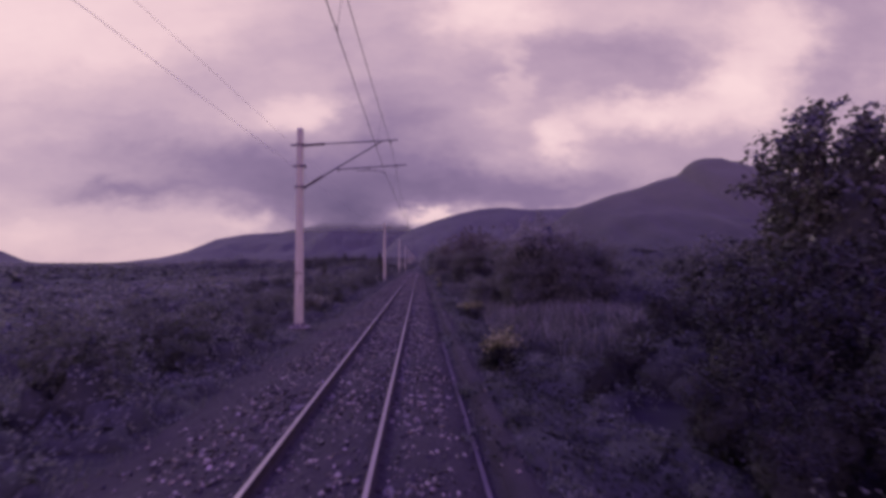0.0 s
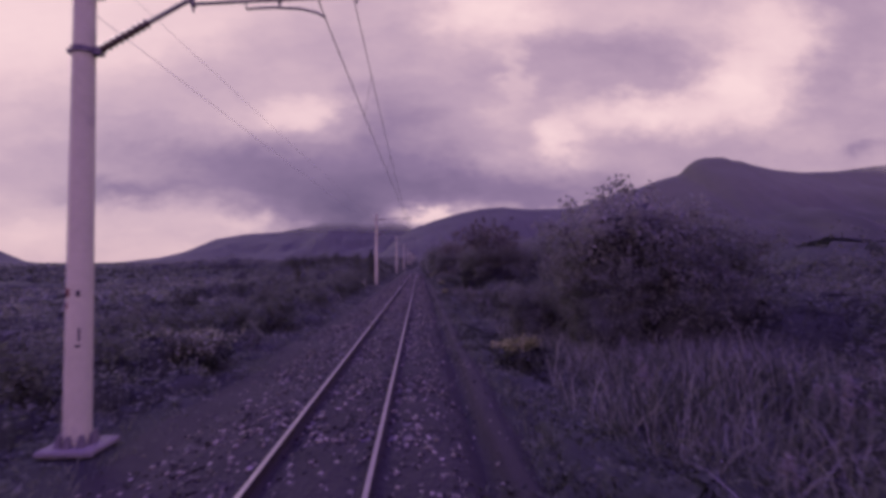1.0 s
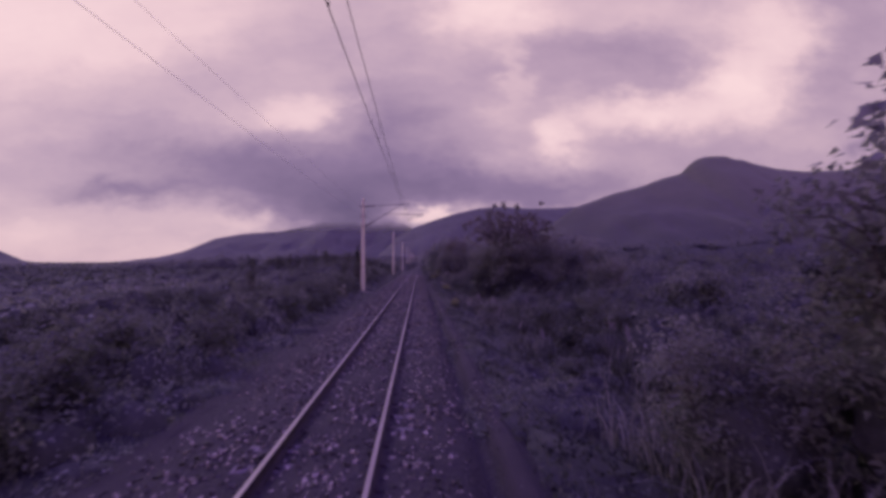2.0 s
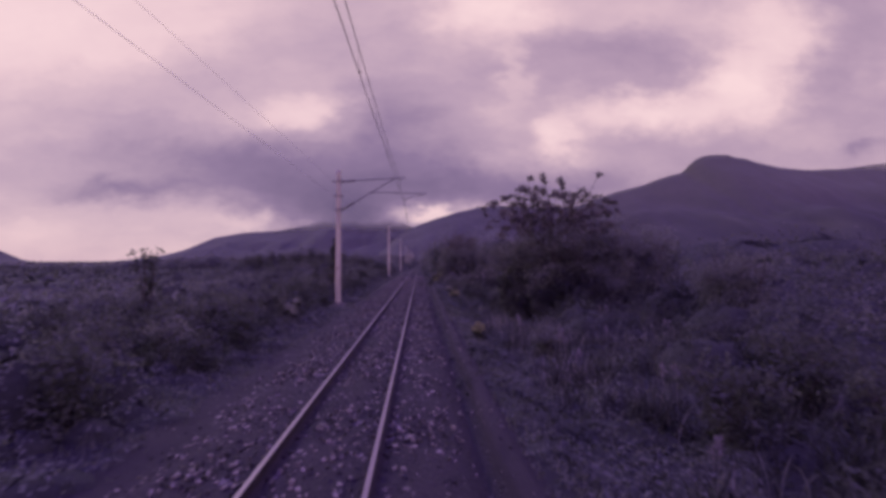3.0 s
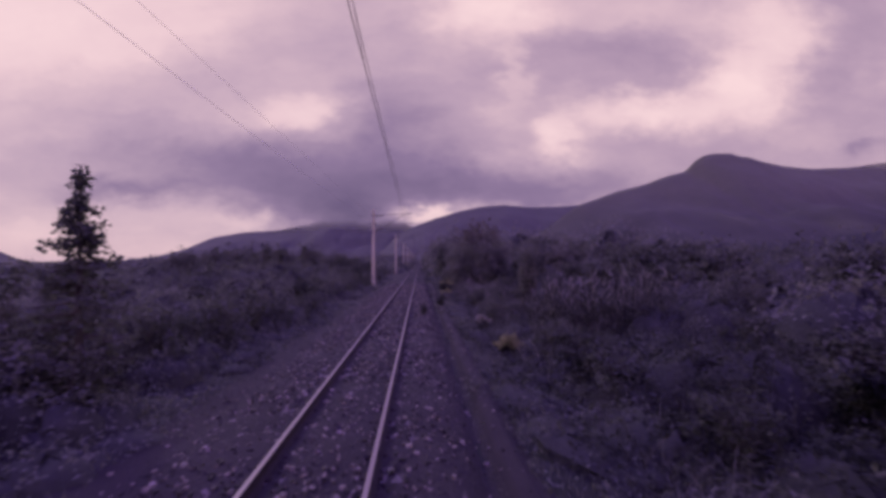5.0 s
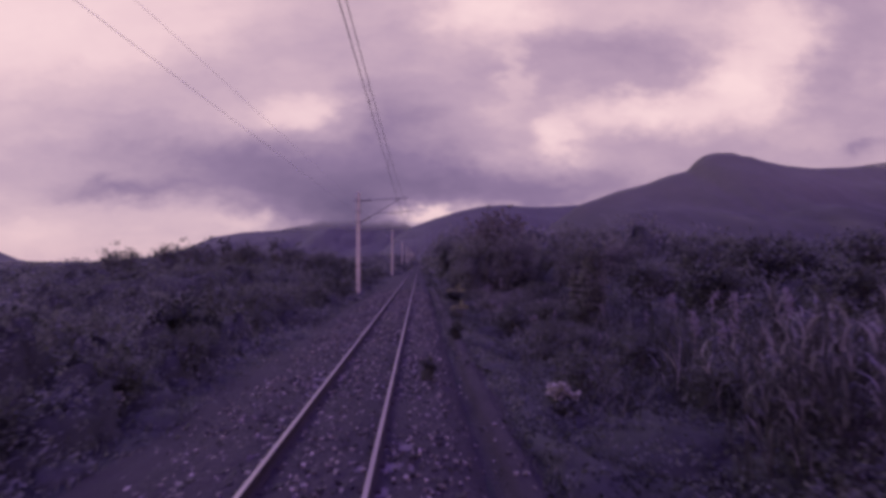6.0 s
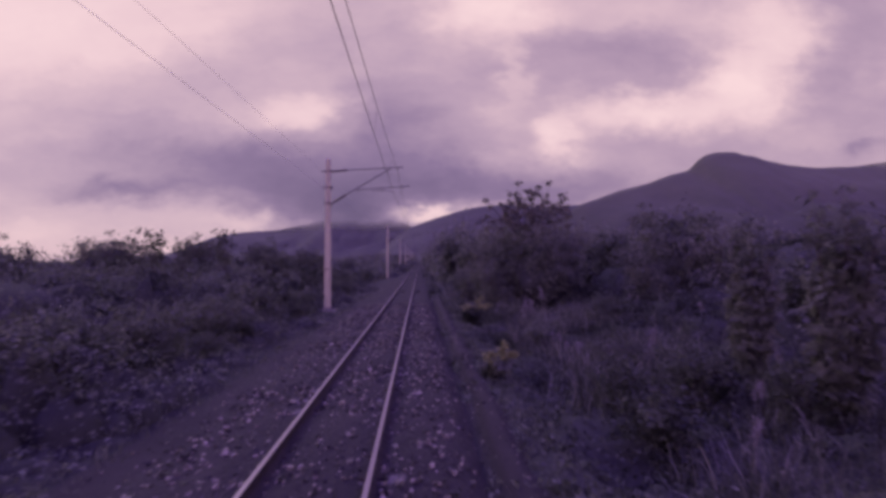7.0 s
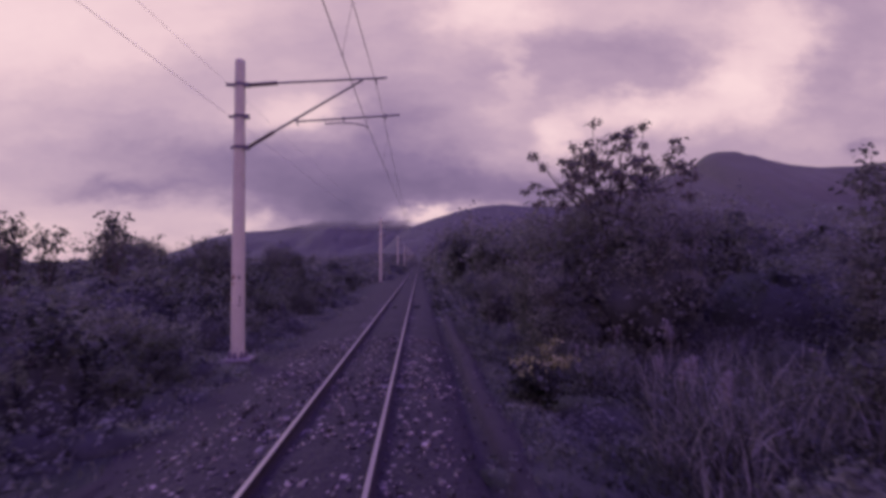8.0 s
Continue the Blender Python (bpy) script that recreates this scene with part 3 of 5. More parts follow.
def mast(y, pull):
    """A tapered concrete mast with a cantilever; pull: +1 or -1, the side to which the contact wire is drawn."""
    m = thing("catenary_mast", "tall tapered pale concrete mast with a steel cantilever arm", "overhead line mast", "masts along the track",
              at=pose(MAST_X, y, 0))
    pole = part("pole", tubes("pole", [([(0, 0, -0.6), (0, 0, 1.5), (0, 0, 4.5), (0, 0, 6.86), (0, 0, 6.92), (0, 0, 6.945), (0, 0, 6.95)], [0.165, 0.155, 0.135, 0.118, 0.117, 0.105, 0.01])], CONCRETE, 14), None, m,
         "pale weathered concrete pole")
    slab = box(box(bmesh.new(), -0.32, 0.36, -0.32, 0.32, -0.27, -0.19, 0.02), -0.24, 0.24, -0.24, 0.24, -0.6, -0.265)
    base = part("foundation", slab, SLAB, m, "pale cement foundation slab")
    lip = bmesh.new()
    for a in range(8):
        q = a * math.pi / 4
        bmesh.ops.create_cone(lip, cap_ends=True, segments=5, radius1=0.07, radius2=0.03, depth=0.16,
                              matrix=Matrix.Translation((0.19 * math.cos(q), 0.19 * math.sin(q), -0.13)))
    part("grout_collar", lip, DARK_CONCRETE, base, "rough grout round the pole's foot")
    for z, r, reach in ((6.34, 0.128, 0.30), (5.57, 0.134, 0.22), (4.82, 0.142, 0.16)):
        band = bmesh.new()
        bmesh.ops.create_cone(band, cap_ends=False, segments=14, radius1=r + 0.012, radius2=r + 0.012, depth=0.07, matrix=Matrix.Translation((0, 0, z)))
        box(band, r, r + 0.09, -0.05, 0.05, z - 0.05, z + 0.05)
        box(band, -r - reach + 0.1, -r, -0.03, 0.03, z - 0.03, z + 0.03)
        part("steel_band", band, STEEL, pole, "dark steel band")
    # the cantilever: top tube, strut, registration arm, all ending over the track
    top_tube = part("top_tube", tubes("top_tube", [([(0.9, 0, 6.40), (3.52, 0, 6.57)], [0.026, 0.024])], STEEL), None, m, "thin steel top tube")
    strut = part("strut", tubes("strut", [([(0.82, 0, 5.22), (2.93, 0, 6.50)], [0.030, 0.024])], STEEL), None, m, "slanting steel strut")

    def insulator(a, b, holder):
        a, b = Vector(a), Vector(b)
        steps = 19
        pts = [a.lerp(b, i / (steps - 1)) for i in range(steps)]
        rad = [0.022 if i in (0, steps - 1) else (0.062 if i % 2 else 0.034) for i in range(steps)]
        part("insulator", tubes("insulator", [(pts, rad)], INSULATOR, 10), None, holder, "dark ribbed porcelain insulator")

    insulator((0.20, 0, 6.34), (0.90, 0, 6.40), top_tube)
    insulator((0.20, 0, 4.84), (0.82, 0, 5.22), strut)
    x0, z0, x1, z1 = (1.37, 5.47, 3.84, 5.66) if pull < 0 else (1.72, 5.78, 4.68, 5.72)
    arm = part("registration_arm", tubes("registration_arm", [([(x0, 0, z0), (x1, 0, z1)], [0.022, 0.022])], STEEL), None, m, "thin steel registration arm")
    wire_x = -MAST_X + 0.19 * pull
    if pull > 0:
        run = [(4.53, 0, z1), (4.53, 0, z1 - 0.10), (4.3, 0, z1 - 0.10), (3.95, 0, z1 - 0.15), (3.7, 0, z1 - 0.24), (wire_x, 0, 5.33)]
    else:
        run = [(2.05, 0, z0 + 0.05), (2.05, 0, z0 - 0.05), (2.4, 0, z0 - 0.02), (2.75, 0, z0 - 0.03), (2.98, 0, z0 - 0.08), (wire_x, 0, 5.33)]
    part("steady_arm", tubes("steady_arm", [(run, [0.016] * len(run))], STEEL), None, arm, "bent steel steady arm")
    for q in (0.0, 0.45, 0.86):
        cx, cz = x0 + (x1 - x0) * q, z0 + (z1 - z0) * q
        clamp = box(box(bmesh.new(), cx - 0.03, cx + 0.03, -0.04, 0.04, cz - 0.035, cz + 0.035, 0.01), cx - 0.012, cx + 0.012, -0.012, 0.012, cz - 0.10, cz)
        part("clamp", clamp, STEEL, arm, "small steel clamp")
    part("wire_hanger", tubes("wire_hanger", [([(-MAST_X, 0, 6.55), (-MAST_X, 0, 6.40)], [0.022, 0.022])], STEEL), None, top_tube, "short steel wire hanger")
    # stencilled marks on the pole, worn past reading
    for q, z, w, h, mat in ((-1.95, 1.68, 0.022, 0.09, RUST), (-2.25, 1.66, 0.02, 0.06, PAINT), (-1.15, 1.67, 0.02, 0.08, PAINT), (-2.05, 1.52, 0.016, 0.07, RUST),
                            (-1.02, 1.12, 0.012, 0.16, PAINT), (-1.10, 1.04, 0.03, 0.03, PAINT)):
        bar = box(bmesh.new(), -0.004, 0.004, -w, w, 0, h)
        bmesh.ops.transform(bar, verts=bar.verts, matrix=Matrix.Translation((0.155 * math.cos(q), 0.155 * math.sin(q), z)) @ Matrix.Rotation(q, 4, "Z"))
        part("painted_mark", bar, mat, pole, "worn painted mark")
    return m


pulled_left, pulled_right = mast(MASTS[1], -1), mast(MASTS[2], 1)
for k, y in enumerate(MASTS):
    if k not in (1, 2):
        copy_thing(pulled_left if k % 2 else pulled_right, pose(MAST_X, y, 0, 0, 0, 0))


def wire(name, label, points, radius, mat=None):
    ob = new(name, tubes(name, [(points, [radius] * len(points))], mat or WIRE, 5))
    return tagged(ob, label, "wire", "wires of the overhead line")


def hung(ends, sag, steps=16):
    """Points of a wire that hangs between its supports."""
    out = []
    for a, b in zip(ends, ends[1:]):
        for i in range(steps):
            s = i / steps
            p = Vector(a).lerp(Vector(b), s)
            p.z -= 4 * sag * s * (1 - s)
            out.append(p)
    return out + [Vector(ends[-1])]


def stagger(k):
    return -0.19 if k % 2 else 0.19


contact_ends = [(stagger(k), y, 5.32) for k, y in enumerate(MASTS)]
wire("contact_wire", "thin dark contact wire zigzagging above the track", hung(contact_ends, 0.03), 0.0078)
messenger_ends = [(0, y, 6.40) for y in MASTS]
messenger = wire("messenger_wire", "thin dark catenary wire sagging between the masts above the track", hung(messenger_ends, 0.62), 0.0075)
for k in range(len(MASTS) - 8):
    for s in (0.1, 0.26, 0.42, 0.58, 0.74, 0.9):
        y = MASTS[k] + SPAN * s
        x = stagger(k) + (stagger(k + 1) - stagger(k)) * s
        part("dropper", tubes("dropper", [([(0, y, 6.40 - 4 * 0.62 * s * (1 - s)), (x, y, 5.325)], [0.004, 0.004]),
                                          ([(x, y - 0.03, 5.335), (x, y + 0.03, 5.335)], [0.016, 0.016])], WIRE, 4), None, messenger, "thin dropper wire with a clamp")
wire("feeder_wire", "thin dull feeder wire beside the masts", hung([(MAST_X - 0.28, y, 6.36) for y in MASTS], 0.03), 0.0036, FEEDER)
wire("feeder_wire", "thin dull return wire beside the masts", hung([(MAST_X - 0.26, y, 5.60) for y in MASTS], 0.03), 0.0046, FEEDER)


# ---------------------------------------------------------------- plants
def crown_mesh(name, rng, tips, clump, per_tip, leaf, mat, droop=0.3, slim=0.42, flat=False):
    """Leaves in clumps round the branch tips; they face away from the clump's and the crown's heart."""
    tips = np.asarray(tips)
    n = len(tips) * per_tip
    from_tip = unit(rng.normal(size=(n, 3)))
    c = np.repeat(tips, per_tip, 0) + from_tip * (rng.random((n, 1)) ** 0.6) * clump * np.array((1, 1, 0.75))
    heart = np.mean(tips, 0) - np.array((0, 0, 0.25 * np.ptp(tips[:, 2])))
    v, f = leaves(rng, c, leaf * rng.uniform(0.6, 1.25, n), droop, slim, unit(0.6 * from_tip + 0.9 * unit(c - heart)), flat)
    return mesh_np(name, v, f, mat)


def branching(rng, base, height, spread, stems, twigs, crown_from=0.45):
    """Stems with twigs: tube runs and the twigs' tips."""
    runs, tips = [], []
    for s in range(stems):
        a = rng.uniform(0, 2 * math.pi)
        out = np.array((math.cos(a), math.sin(a), 0)) * spread * rng.uniform(0.25, 0.75)
        top = base + out + np.array((0, 0, height * rng.uniform(0.6, 0.88)))
        mid = base + out * 0.35 + np.array((0, 0, height * 0.4)) + rng.normal(0, 0.05 * spread, 3)
        r = 0.022 * height / (stems ** 0.4)
        runs.append(([tuple(base), tuple(mid), tuple(top)], [r, r * 0.7, r * 0.3]))
        for t in range(twigs):
            q = rng.uniform(crown_from, 1.0)
            p = mid + (top - mid) * (q - 0.4) / 0.6 if q > 0.4 else base + (mid - base) * q / 0.4
            d = unit(rng.normal(size=3) * np.array((1, 1, 0.55)) + np.array((0, 0, 0.35)))
            tip = p + d * spread * rng.uniform(0.3, 0.75)
            tip[2] = min(tip[2], base[2] + height * rng.uniform(0.9, 1.02))
            runs.append(([tuple(p), tuple((p + tip) / 2 + np.array((0, 0, 0.06 * spread))), tuple(tip)], [r * 0.45, r * 0.28, r * 0.12]))
            tips += [tip, (p + 2 * tip) / 3]
    return runs, tips


def stand(x, y, turn=0.0, size=1.0):
    return pose(x, y, float(ground_z(x, y)), 0, 0, turn) @ Matrix.Scale(size, 4)


def shrub(seed, label, height, radius, mat, at, group="shrubs beside the track", leaf=0.13, stems=5, twigs=7, per_tip=14, name="shrub", category="shrub"):
    rng = np.random.default_rng(seed)
    ob = thing(name, label, category, group, at=at)
    runs, tips = branching(rng, np.array((0, 0, -0.12)), height, radius, stems, twigs, crown_from=0.15)
    part("branchwork", tubes("branchwork", runs, BARK, 3), None, ob, "thin dark branches")
    part("foliage", crown_mesh("foliage", rng, tips, radius * 0.30, per_tip, leaf, mat, flat=True), None, ob)
    return ob


def flowering_bush(seed, label, height, radius, bloom, at, bloom_from=0.48, group="yellow bushes beside the track", top="dense pale blossom"):
    """A leafy bush whose upper twigs carry dense pale blossom."""
    rng = np.random.default_rng(seed)
    ob = thing("bush", label, "bush", group, at=at)
    runs, tips = branching(rng, np.array((0, 0, -0.12)), height, radius, 7, 8, crown_from=0.15)
    part("branchwork", tubes("branchwork", runs, BARK, 3), None, ob, "thin dark branches")
    tips = np.array(tips)
    high = tips[:, 2] > bloom_from * height
    part("foliage", crown_mesh("foliage", rng, tips[~high], radius * 0.30, 15, 0.10, LEAF_DULL), None, ob, "dull green leaves")
    part("blossom", crown_mesh("blossom", rng, tips[high], radius * 0.28, 20, 0.08, bloom, 0.0, 0.45), None, ob, top)
    return ob


def tree(seed, label, height, radius, at, crown_low=0.4, leaf=0.20, limbs=7, twigs=9, per_tip=16, clump=0.32, mat=None, flat_top=1.0, shoots=0, fine=1.0, body=0.72):
    """A tapered trunk, limbs that fork, and leaf clumps with gaps between them; shoots: upright leafy twigs over the crown."""
    rng = np.random.default_rng(seed)
    ob = thing("tree", label, "tree", "trees beside the track", at=at)
    lean = rng.normal(0, 0.12, 2)
    fork = np.array((lean[0], lean[1], height * crown_low))
    r = 0.018 * height * fine
    runs = [([(0, 0, -0.3), tuple(fork * 0.5), tuple(fork)], [r * 1.35, r, r * 0.8])]
    tips, tops = [], []
    for i in range(limbs):
        a = 2 * math.pi * i / limbs + rng.uniform(-0.4, 0.4)
        reach = radius * rng.uniform(0.35, 0.85)
        top = np.array((math.cos(a) * reach + lean[0], math.sin(a) * reach + lean[1], height * (0.95 - 0.22 * (reach / radius) ** 2 * flat_top) * rng.uniform(0.86, 1.0)))
        mid = fork + (top - fork) * 0.5 + np.array((0, 0, -0.06 * height)) + rng.normal(0, 0.08 * radius, 3)
        start = fork * rng.uniform(0.75, 1.0)
        runs.append(([tuple(start), tuple(mid), tuple(top)], [r * 0.6, r * 0.38, r * 0.16]))
        tops.append(top)
        tips += [top, top * 0.55 + mid * 0.45]
        for t in range(twigs):
            q = rng.uniform(0.25, 1.0)
            p = mid + (top - mid) * (q - 0.4) / 0.6 if q > 0.4 else start + (mid - start) * q / 0.4
            d = unit(rng.normal(size=3) * np.array((1, 1, 0.6)) + np.array((0, 0, 0.4)))
            tip = p + d * radius * rng.uniform(0.22, 0.5)
            runs.append(([tuple(p), tuple((p + tip) / 2 + np.array((0, 0, 0.05 * radius))), tuple(tip)], [r * 0.2, r * 0.13, r * 0.06]))
            tips.append(tip)
    for i in range(shoots):
        foot = tops[i % len(tops)] + rng.normal(0, 0.15 * radius, 3)
        tip = foot + np.array((rng.normal(0, 0.15), rng.normal(0, 0.15), rng.uniform(0.3, 0.8)))
        runs.append(([tuple(foot), tuple(tip)], [r * 0.12, r * 0.05]))
        tips += [tip, (tip + foot) / 2]
    part("trunk", tubes("trunk", runs, BARK, 4), None, ob, "dark tapered trunk and forked branches")
    # a solid core closes the crown's gaps; inner shade is in its colour
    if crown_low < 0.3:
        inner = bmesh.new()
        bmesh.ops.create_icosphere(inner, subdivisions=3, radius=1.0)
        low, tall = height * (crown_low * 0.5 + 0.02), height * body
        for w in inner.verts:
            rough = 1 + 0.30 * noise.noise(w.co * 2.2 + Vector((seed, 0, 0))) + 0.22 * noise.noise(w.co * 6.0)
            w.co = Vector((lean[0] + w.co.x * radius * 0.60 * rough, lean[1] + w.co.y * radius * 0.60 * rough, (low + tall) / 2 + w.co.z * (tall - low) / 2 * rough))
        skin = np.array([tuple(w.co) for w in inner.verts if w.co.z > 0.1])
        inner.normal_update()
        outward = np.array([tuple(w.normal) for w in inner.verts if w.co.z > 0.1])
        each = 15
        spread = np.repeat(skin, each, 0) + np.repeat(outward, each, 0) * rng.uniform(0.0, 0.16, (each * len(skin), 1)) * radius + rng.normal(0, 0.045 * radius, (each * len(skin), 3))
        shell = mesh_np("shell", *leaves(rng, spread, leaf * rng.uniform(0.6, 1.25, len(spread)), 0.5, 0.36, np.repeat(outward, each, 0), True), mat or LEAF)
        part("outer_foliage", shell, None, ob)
        part("inner_foliage", inner, SHADED_CORE if mat is LEAF_SHADED else INNER, ob, "dense shaded inner leaves and twigs", smooth=True)
    part("crown", crown_mesh("crown", rng, tips, clump, per_tip, leaf, mat or LEAF, 0.6, 0.34, flat=mat not in (None, LEAF_GLOSSY)), None, ob)
    return ob


def umbrella_tree(seed, label, at, crown_z, crown_r, crown_h, count, shoots=4):
    """A forked trunk under a flat, airy crown: each twig ends in a rosette of long drooping leaves, with sky between the rosettes."""
    rng = np.random.default_rng(seed)
    ob = thing("tree", label, "tree", "trees beside the track", at=at)
    tips = []
    while len(tips) < count:
        q, a, u = math.sqrt(rng.random()), rng.uniform(0, 2 * math.pi), rng.random()
        edge = crown_r * (1 + 0.14 * math.sin(3 * a + seed) + 0.10 * math.sin(5 * a))
        dome = math.sqrt(max(0.0, 1 - (0.92 * q) ** 2))
        p = np.array((edge * q * math.cos(a), edge * q * math.sin(a), crown_z + crown_h * (dome * (0.15 + 0.85 * u) - 1.05 * (1 - u))))
        if all(np.linalg.norm((p - t) * np.array((1, 1, 1.2))) > 0.40 for t in tips[-260:]):
            tips.append(p)
    for i in range(shoots):
        a, q = rng.uniform(0, 2 * math.pi), rng.uniform(0.2, 0.8) * crown_r
        tips.append(np.array((q * math.cos(a), q * math.sin(a), crown_z + crown_h * rng.uniform(1.1, 1.4))))
    fork = np.array((rng.normal(0, 0.1), rng.normal(0, 0.1), crown_z - 1.55 * crown_h))
    runs = [([(0, 0, -0.3), tuple(fork * 0.5 + np.array((0.05, 0, 0))), tuple(fork)], [0.13, 0.10, 0.085])]
    knees = []
    for i in range(11):
        a, q = 2 * math.pi * i / 11 + rng.uniform(-0.25, 0.25), crown_r * rng.uniform(0.25, 0.68)
        knee = np.array((q * math.cos(a), q * math.sin(a), crown_z - crown_h * rng.uniform(0.35, 0.8)))
        runs.append(([tuple(fork), tuple((fork + knee) / 2 - np.array((0, 0, 0.12))), tuple(knee)], [0.062, 0.046, 0.030]))
        knees.append(knee)
    for t in tips:
        near = min(knees, key=lambda k: np.linalg.norm(k - t))
        runs.append(([tuple(near), tuple((near + t) / 2 + rng.normal(0, 0.06, 3)), tuple(t)], [0.020, 0.014, 0.008]))
    part("trunk", tubes("trunk", runs, BARK, 4), None, ob, "dark tapered trunk and forked branches")
    part("crown", crown_mesh("crown", rng, tips, 0.22, 30, 0.18, LEAF_THIN, 0.9, 0.24), None, ob)
    return ob


def conifer(seed, label, height, radius, at):
    """A slim conical tree with short drooping sprays."""
    rng = np.random.default_rng(seed)
    ob = thing("conifer", label, "tree", "trees beside the track", at=at)
    runs, tips = [([(0, 0, -0.2), (0, 0, height * 0.5), (0, 0, height)], [0.09, 0.05, 0.01])], []
    for i in range(120):
        z = height * (0.15 + 0.83 * rng.random())
        a, reach = rng.uniform(0, 6.28), radius * (1.05 - z / height) * rng.uniform(0.6, 1.1)
        tip = np.array((math.cos(a) * reach, math.sin(a) * reach, z - 0.1 * reach))
        runs.append(([(0, 0, z), tuple(tip)], [0.02, 0.006]))
        tips += [tip, tip * np.array((0.5, 0.5, 1))]
    part("trunk", tubes("trunk", runs, BARK, 4), None, ob, "straight dark trunk")
    part("crown", crown_mesh("crown", rng, tips, 0.13, 16, 0.085, LEAF), None, ob)
    return ob


def reed_clump(seed, label, height, at, plumes=2, count=95, lean=1.0, mat=None, wide=1.0):
    rng = np.random.default_rng(seed)
    ob = thing("reed_clump", label, "tall grass", "reeds beside the track", at=at)
    feet = np.stack((rng.normal(0, 0.26, count), rng.normal(0, 0.26, count), np.full(count, -0.08)), 1)
    v, f = blades(rng, feet, height * rng.uniform(0.55, 1.1, count), wide * rng.uniform(0.03, 0.06, count), lean, 6)
    part("blade_tuft", mesh_np("blade_tuft", v, f, mat or (DRY_BLADE if seed % 2 else BLADE)), None, ob, "long arching blades")
    for i in range(plumes):
        p = part("plume", PLUME_MESH, None, ob, "pale feathery seed plume on a dry stalk")
        p.matrix_basis = pose(rng.normal(0, 0.2), rng.normal(0, 0.2), -0.05, rng.normal(0, 7), rng.normal(0, 7), rng.uniform(0, 360)) @ Matrix.Scale(height * rng.uniform(0.9, 1.15), 4)
    return ob


def cane_mesh(seed):
    """One upright cane, a metre high, with broad leaves that arch outward along its upper part."""
    rng = np.random.default_rng(seed)
    bow = rng.normal(0, 0.05, 2)
    q = 0.36 + 0.64 * rng.random(13)
    feet = np.stack((bow[0] * q ** 2, bow[1] * q ** 2, q), 1)
    v, f = blades(rng, feet, rng.uniform(0.15, 0.28, 13), rng.uniform(0.012, 0.022, 13), 1.15, 5)
    sv, sf = tube_arrays([(0, 0, 0), (bow[0] * 0.25, bow[1] * 0.25, 0.5), (bow[0], bow[1], 1.0)], [0.006, 0.005, 0.002], 4)
    return mesh_np("cane", np.concatenate((v, sv)), np.concatenate((f, sf + len(v))), REED, DRY_BLADE, index=[0] * len(f) + [1] * len(sf))


def cane_clump(seed, height, at):
    """Upright canes growing from one root."""
    rng = np.random.default_rng(seed)
    ob = thing("cane_clump", "very tall pale cane grass with broad arching leaves", "tall grass", "canes beside the track", at=at)
    for i in range(14):
        c = part("cane", CANES[i % 5], None, ob, "pale cane with arching leaves")
        c.matrix_basis = pose(rng.normal(0, 0.28), rng.normal(0, 0.28), -0.08, rng.normal(0, 5), rng.normal(0, 5), rng.uniform(0, 360)) @ Matrix.Scale(height * rng.uniform(0.68, 1.0), 4)
    return ob


CANES = [cane_mesh(90 + i) for i in range(5)]


def plume_mesh():
    rng = np.random.default_rng(3)
    t = rng.random(46)
    c = np.stack((rng.normal(0, 0.016, 46) + 0.05 * t ** 2, rng.normal(0, 0.016, 46), 0.80 + 0.2 * t), 1)
    v, f = leaves(rng, c, np.full(46, 0.055), 0.8, 0.16)
    sv, sf = tube_arrays([(0, 0, 0), (0, 0, 0.8), (0.04, 0, 0.98)], [0.006, 0.004, 0.002], 4)
    return mesh_np("plume", np.concatenate((v, sv)), np.concatenate((f, sf + len(v))), PLUME, DRY_BLADE, index=[0] * len(f) + [1] * len(sf))


PLUME_MESH = plume_mesh()

# trees that stand out
tree(21, "dark broad-leaved tree with a dense ragged crown", 7.0, 2.1, stand(11.2, 12.0), 0.18, limbs=15, twigs=18, per_tip=30, clump=0.42, leaf=0.17, shoots=12, mat=LEAF_GLOSSY)
tree(22, "dark bushy tree with leafy shoots along its top", 5.3, 2.3, stand(7.6, 28.4), 0.15, limbs=12, twigs=16, per_tip=30, clump=0.46, leaf=0.16, shoots=14, mat=LEAF_GREY, body=0.88)
umbrella_tree(23, "dark tree with an open crown of clumped leaves", stand(7.75, 62.5), 5.55, 3.1, 1.3, 185, 7)
umbrella_tree(24, "dark tree with an airy umbrella-shaped crown of clumped leaves", stand(7.0, 112.8), 5.75, 2.3, 1.2, 100, 2)
bushy = tree(27, "dark bushy tree standing above the scrub", 4.6, 2.3, stand(9.6, 61.4), 0.12, limbs=11, twigs=14, per_tip=40, clump=0.5, leaf=0.125, mat=LEAF_OLIVE)
dusky = tree(28, "very dark bushy tree standing close to the track", 4.2, 2.0, stand(8.7, 9.0, 0, 0.78), 0.12, limbs=11, twigs=14, per_tip=24, clump=0.46, leaf=0.14, mat=LEAF_SHADED)
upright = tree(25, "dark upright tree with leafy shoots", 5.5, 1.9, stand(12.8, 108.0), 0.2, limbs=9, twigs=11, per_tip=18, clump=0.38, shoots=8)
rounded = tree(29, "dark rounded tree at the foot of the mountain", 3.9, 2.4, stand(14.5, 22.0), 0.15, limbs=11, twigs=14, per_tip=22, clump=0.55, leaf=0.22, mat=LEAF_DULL)
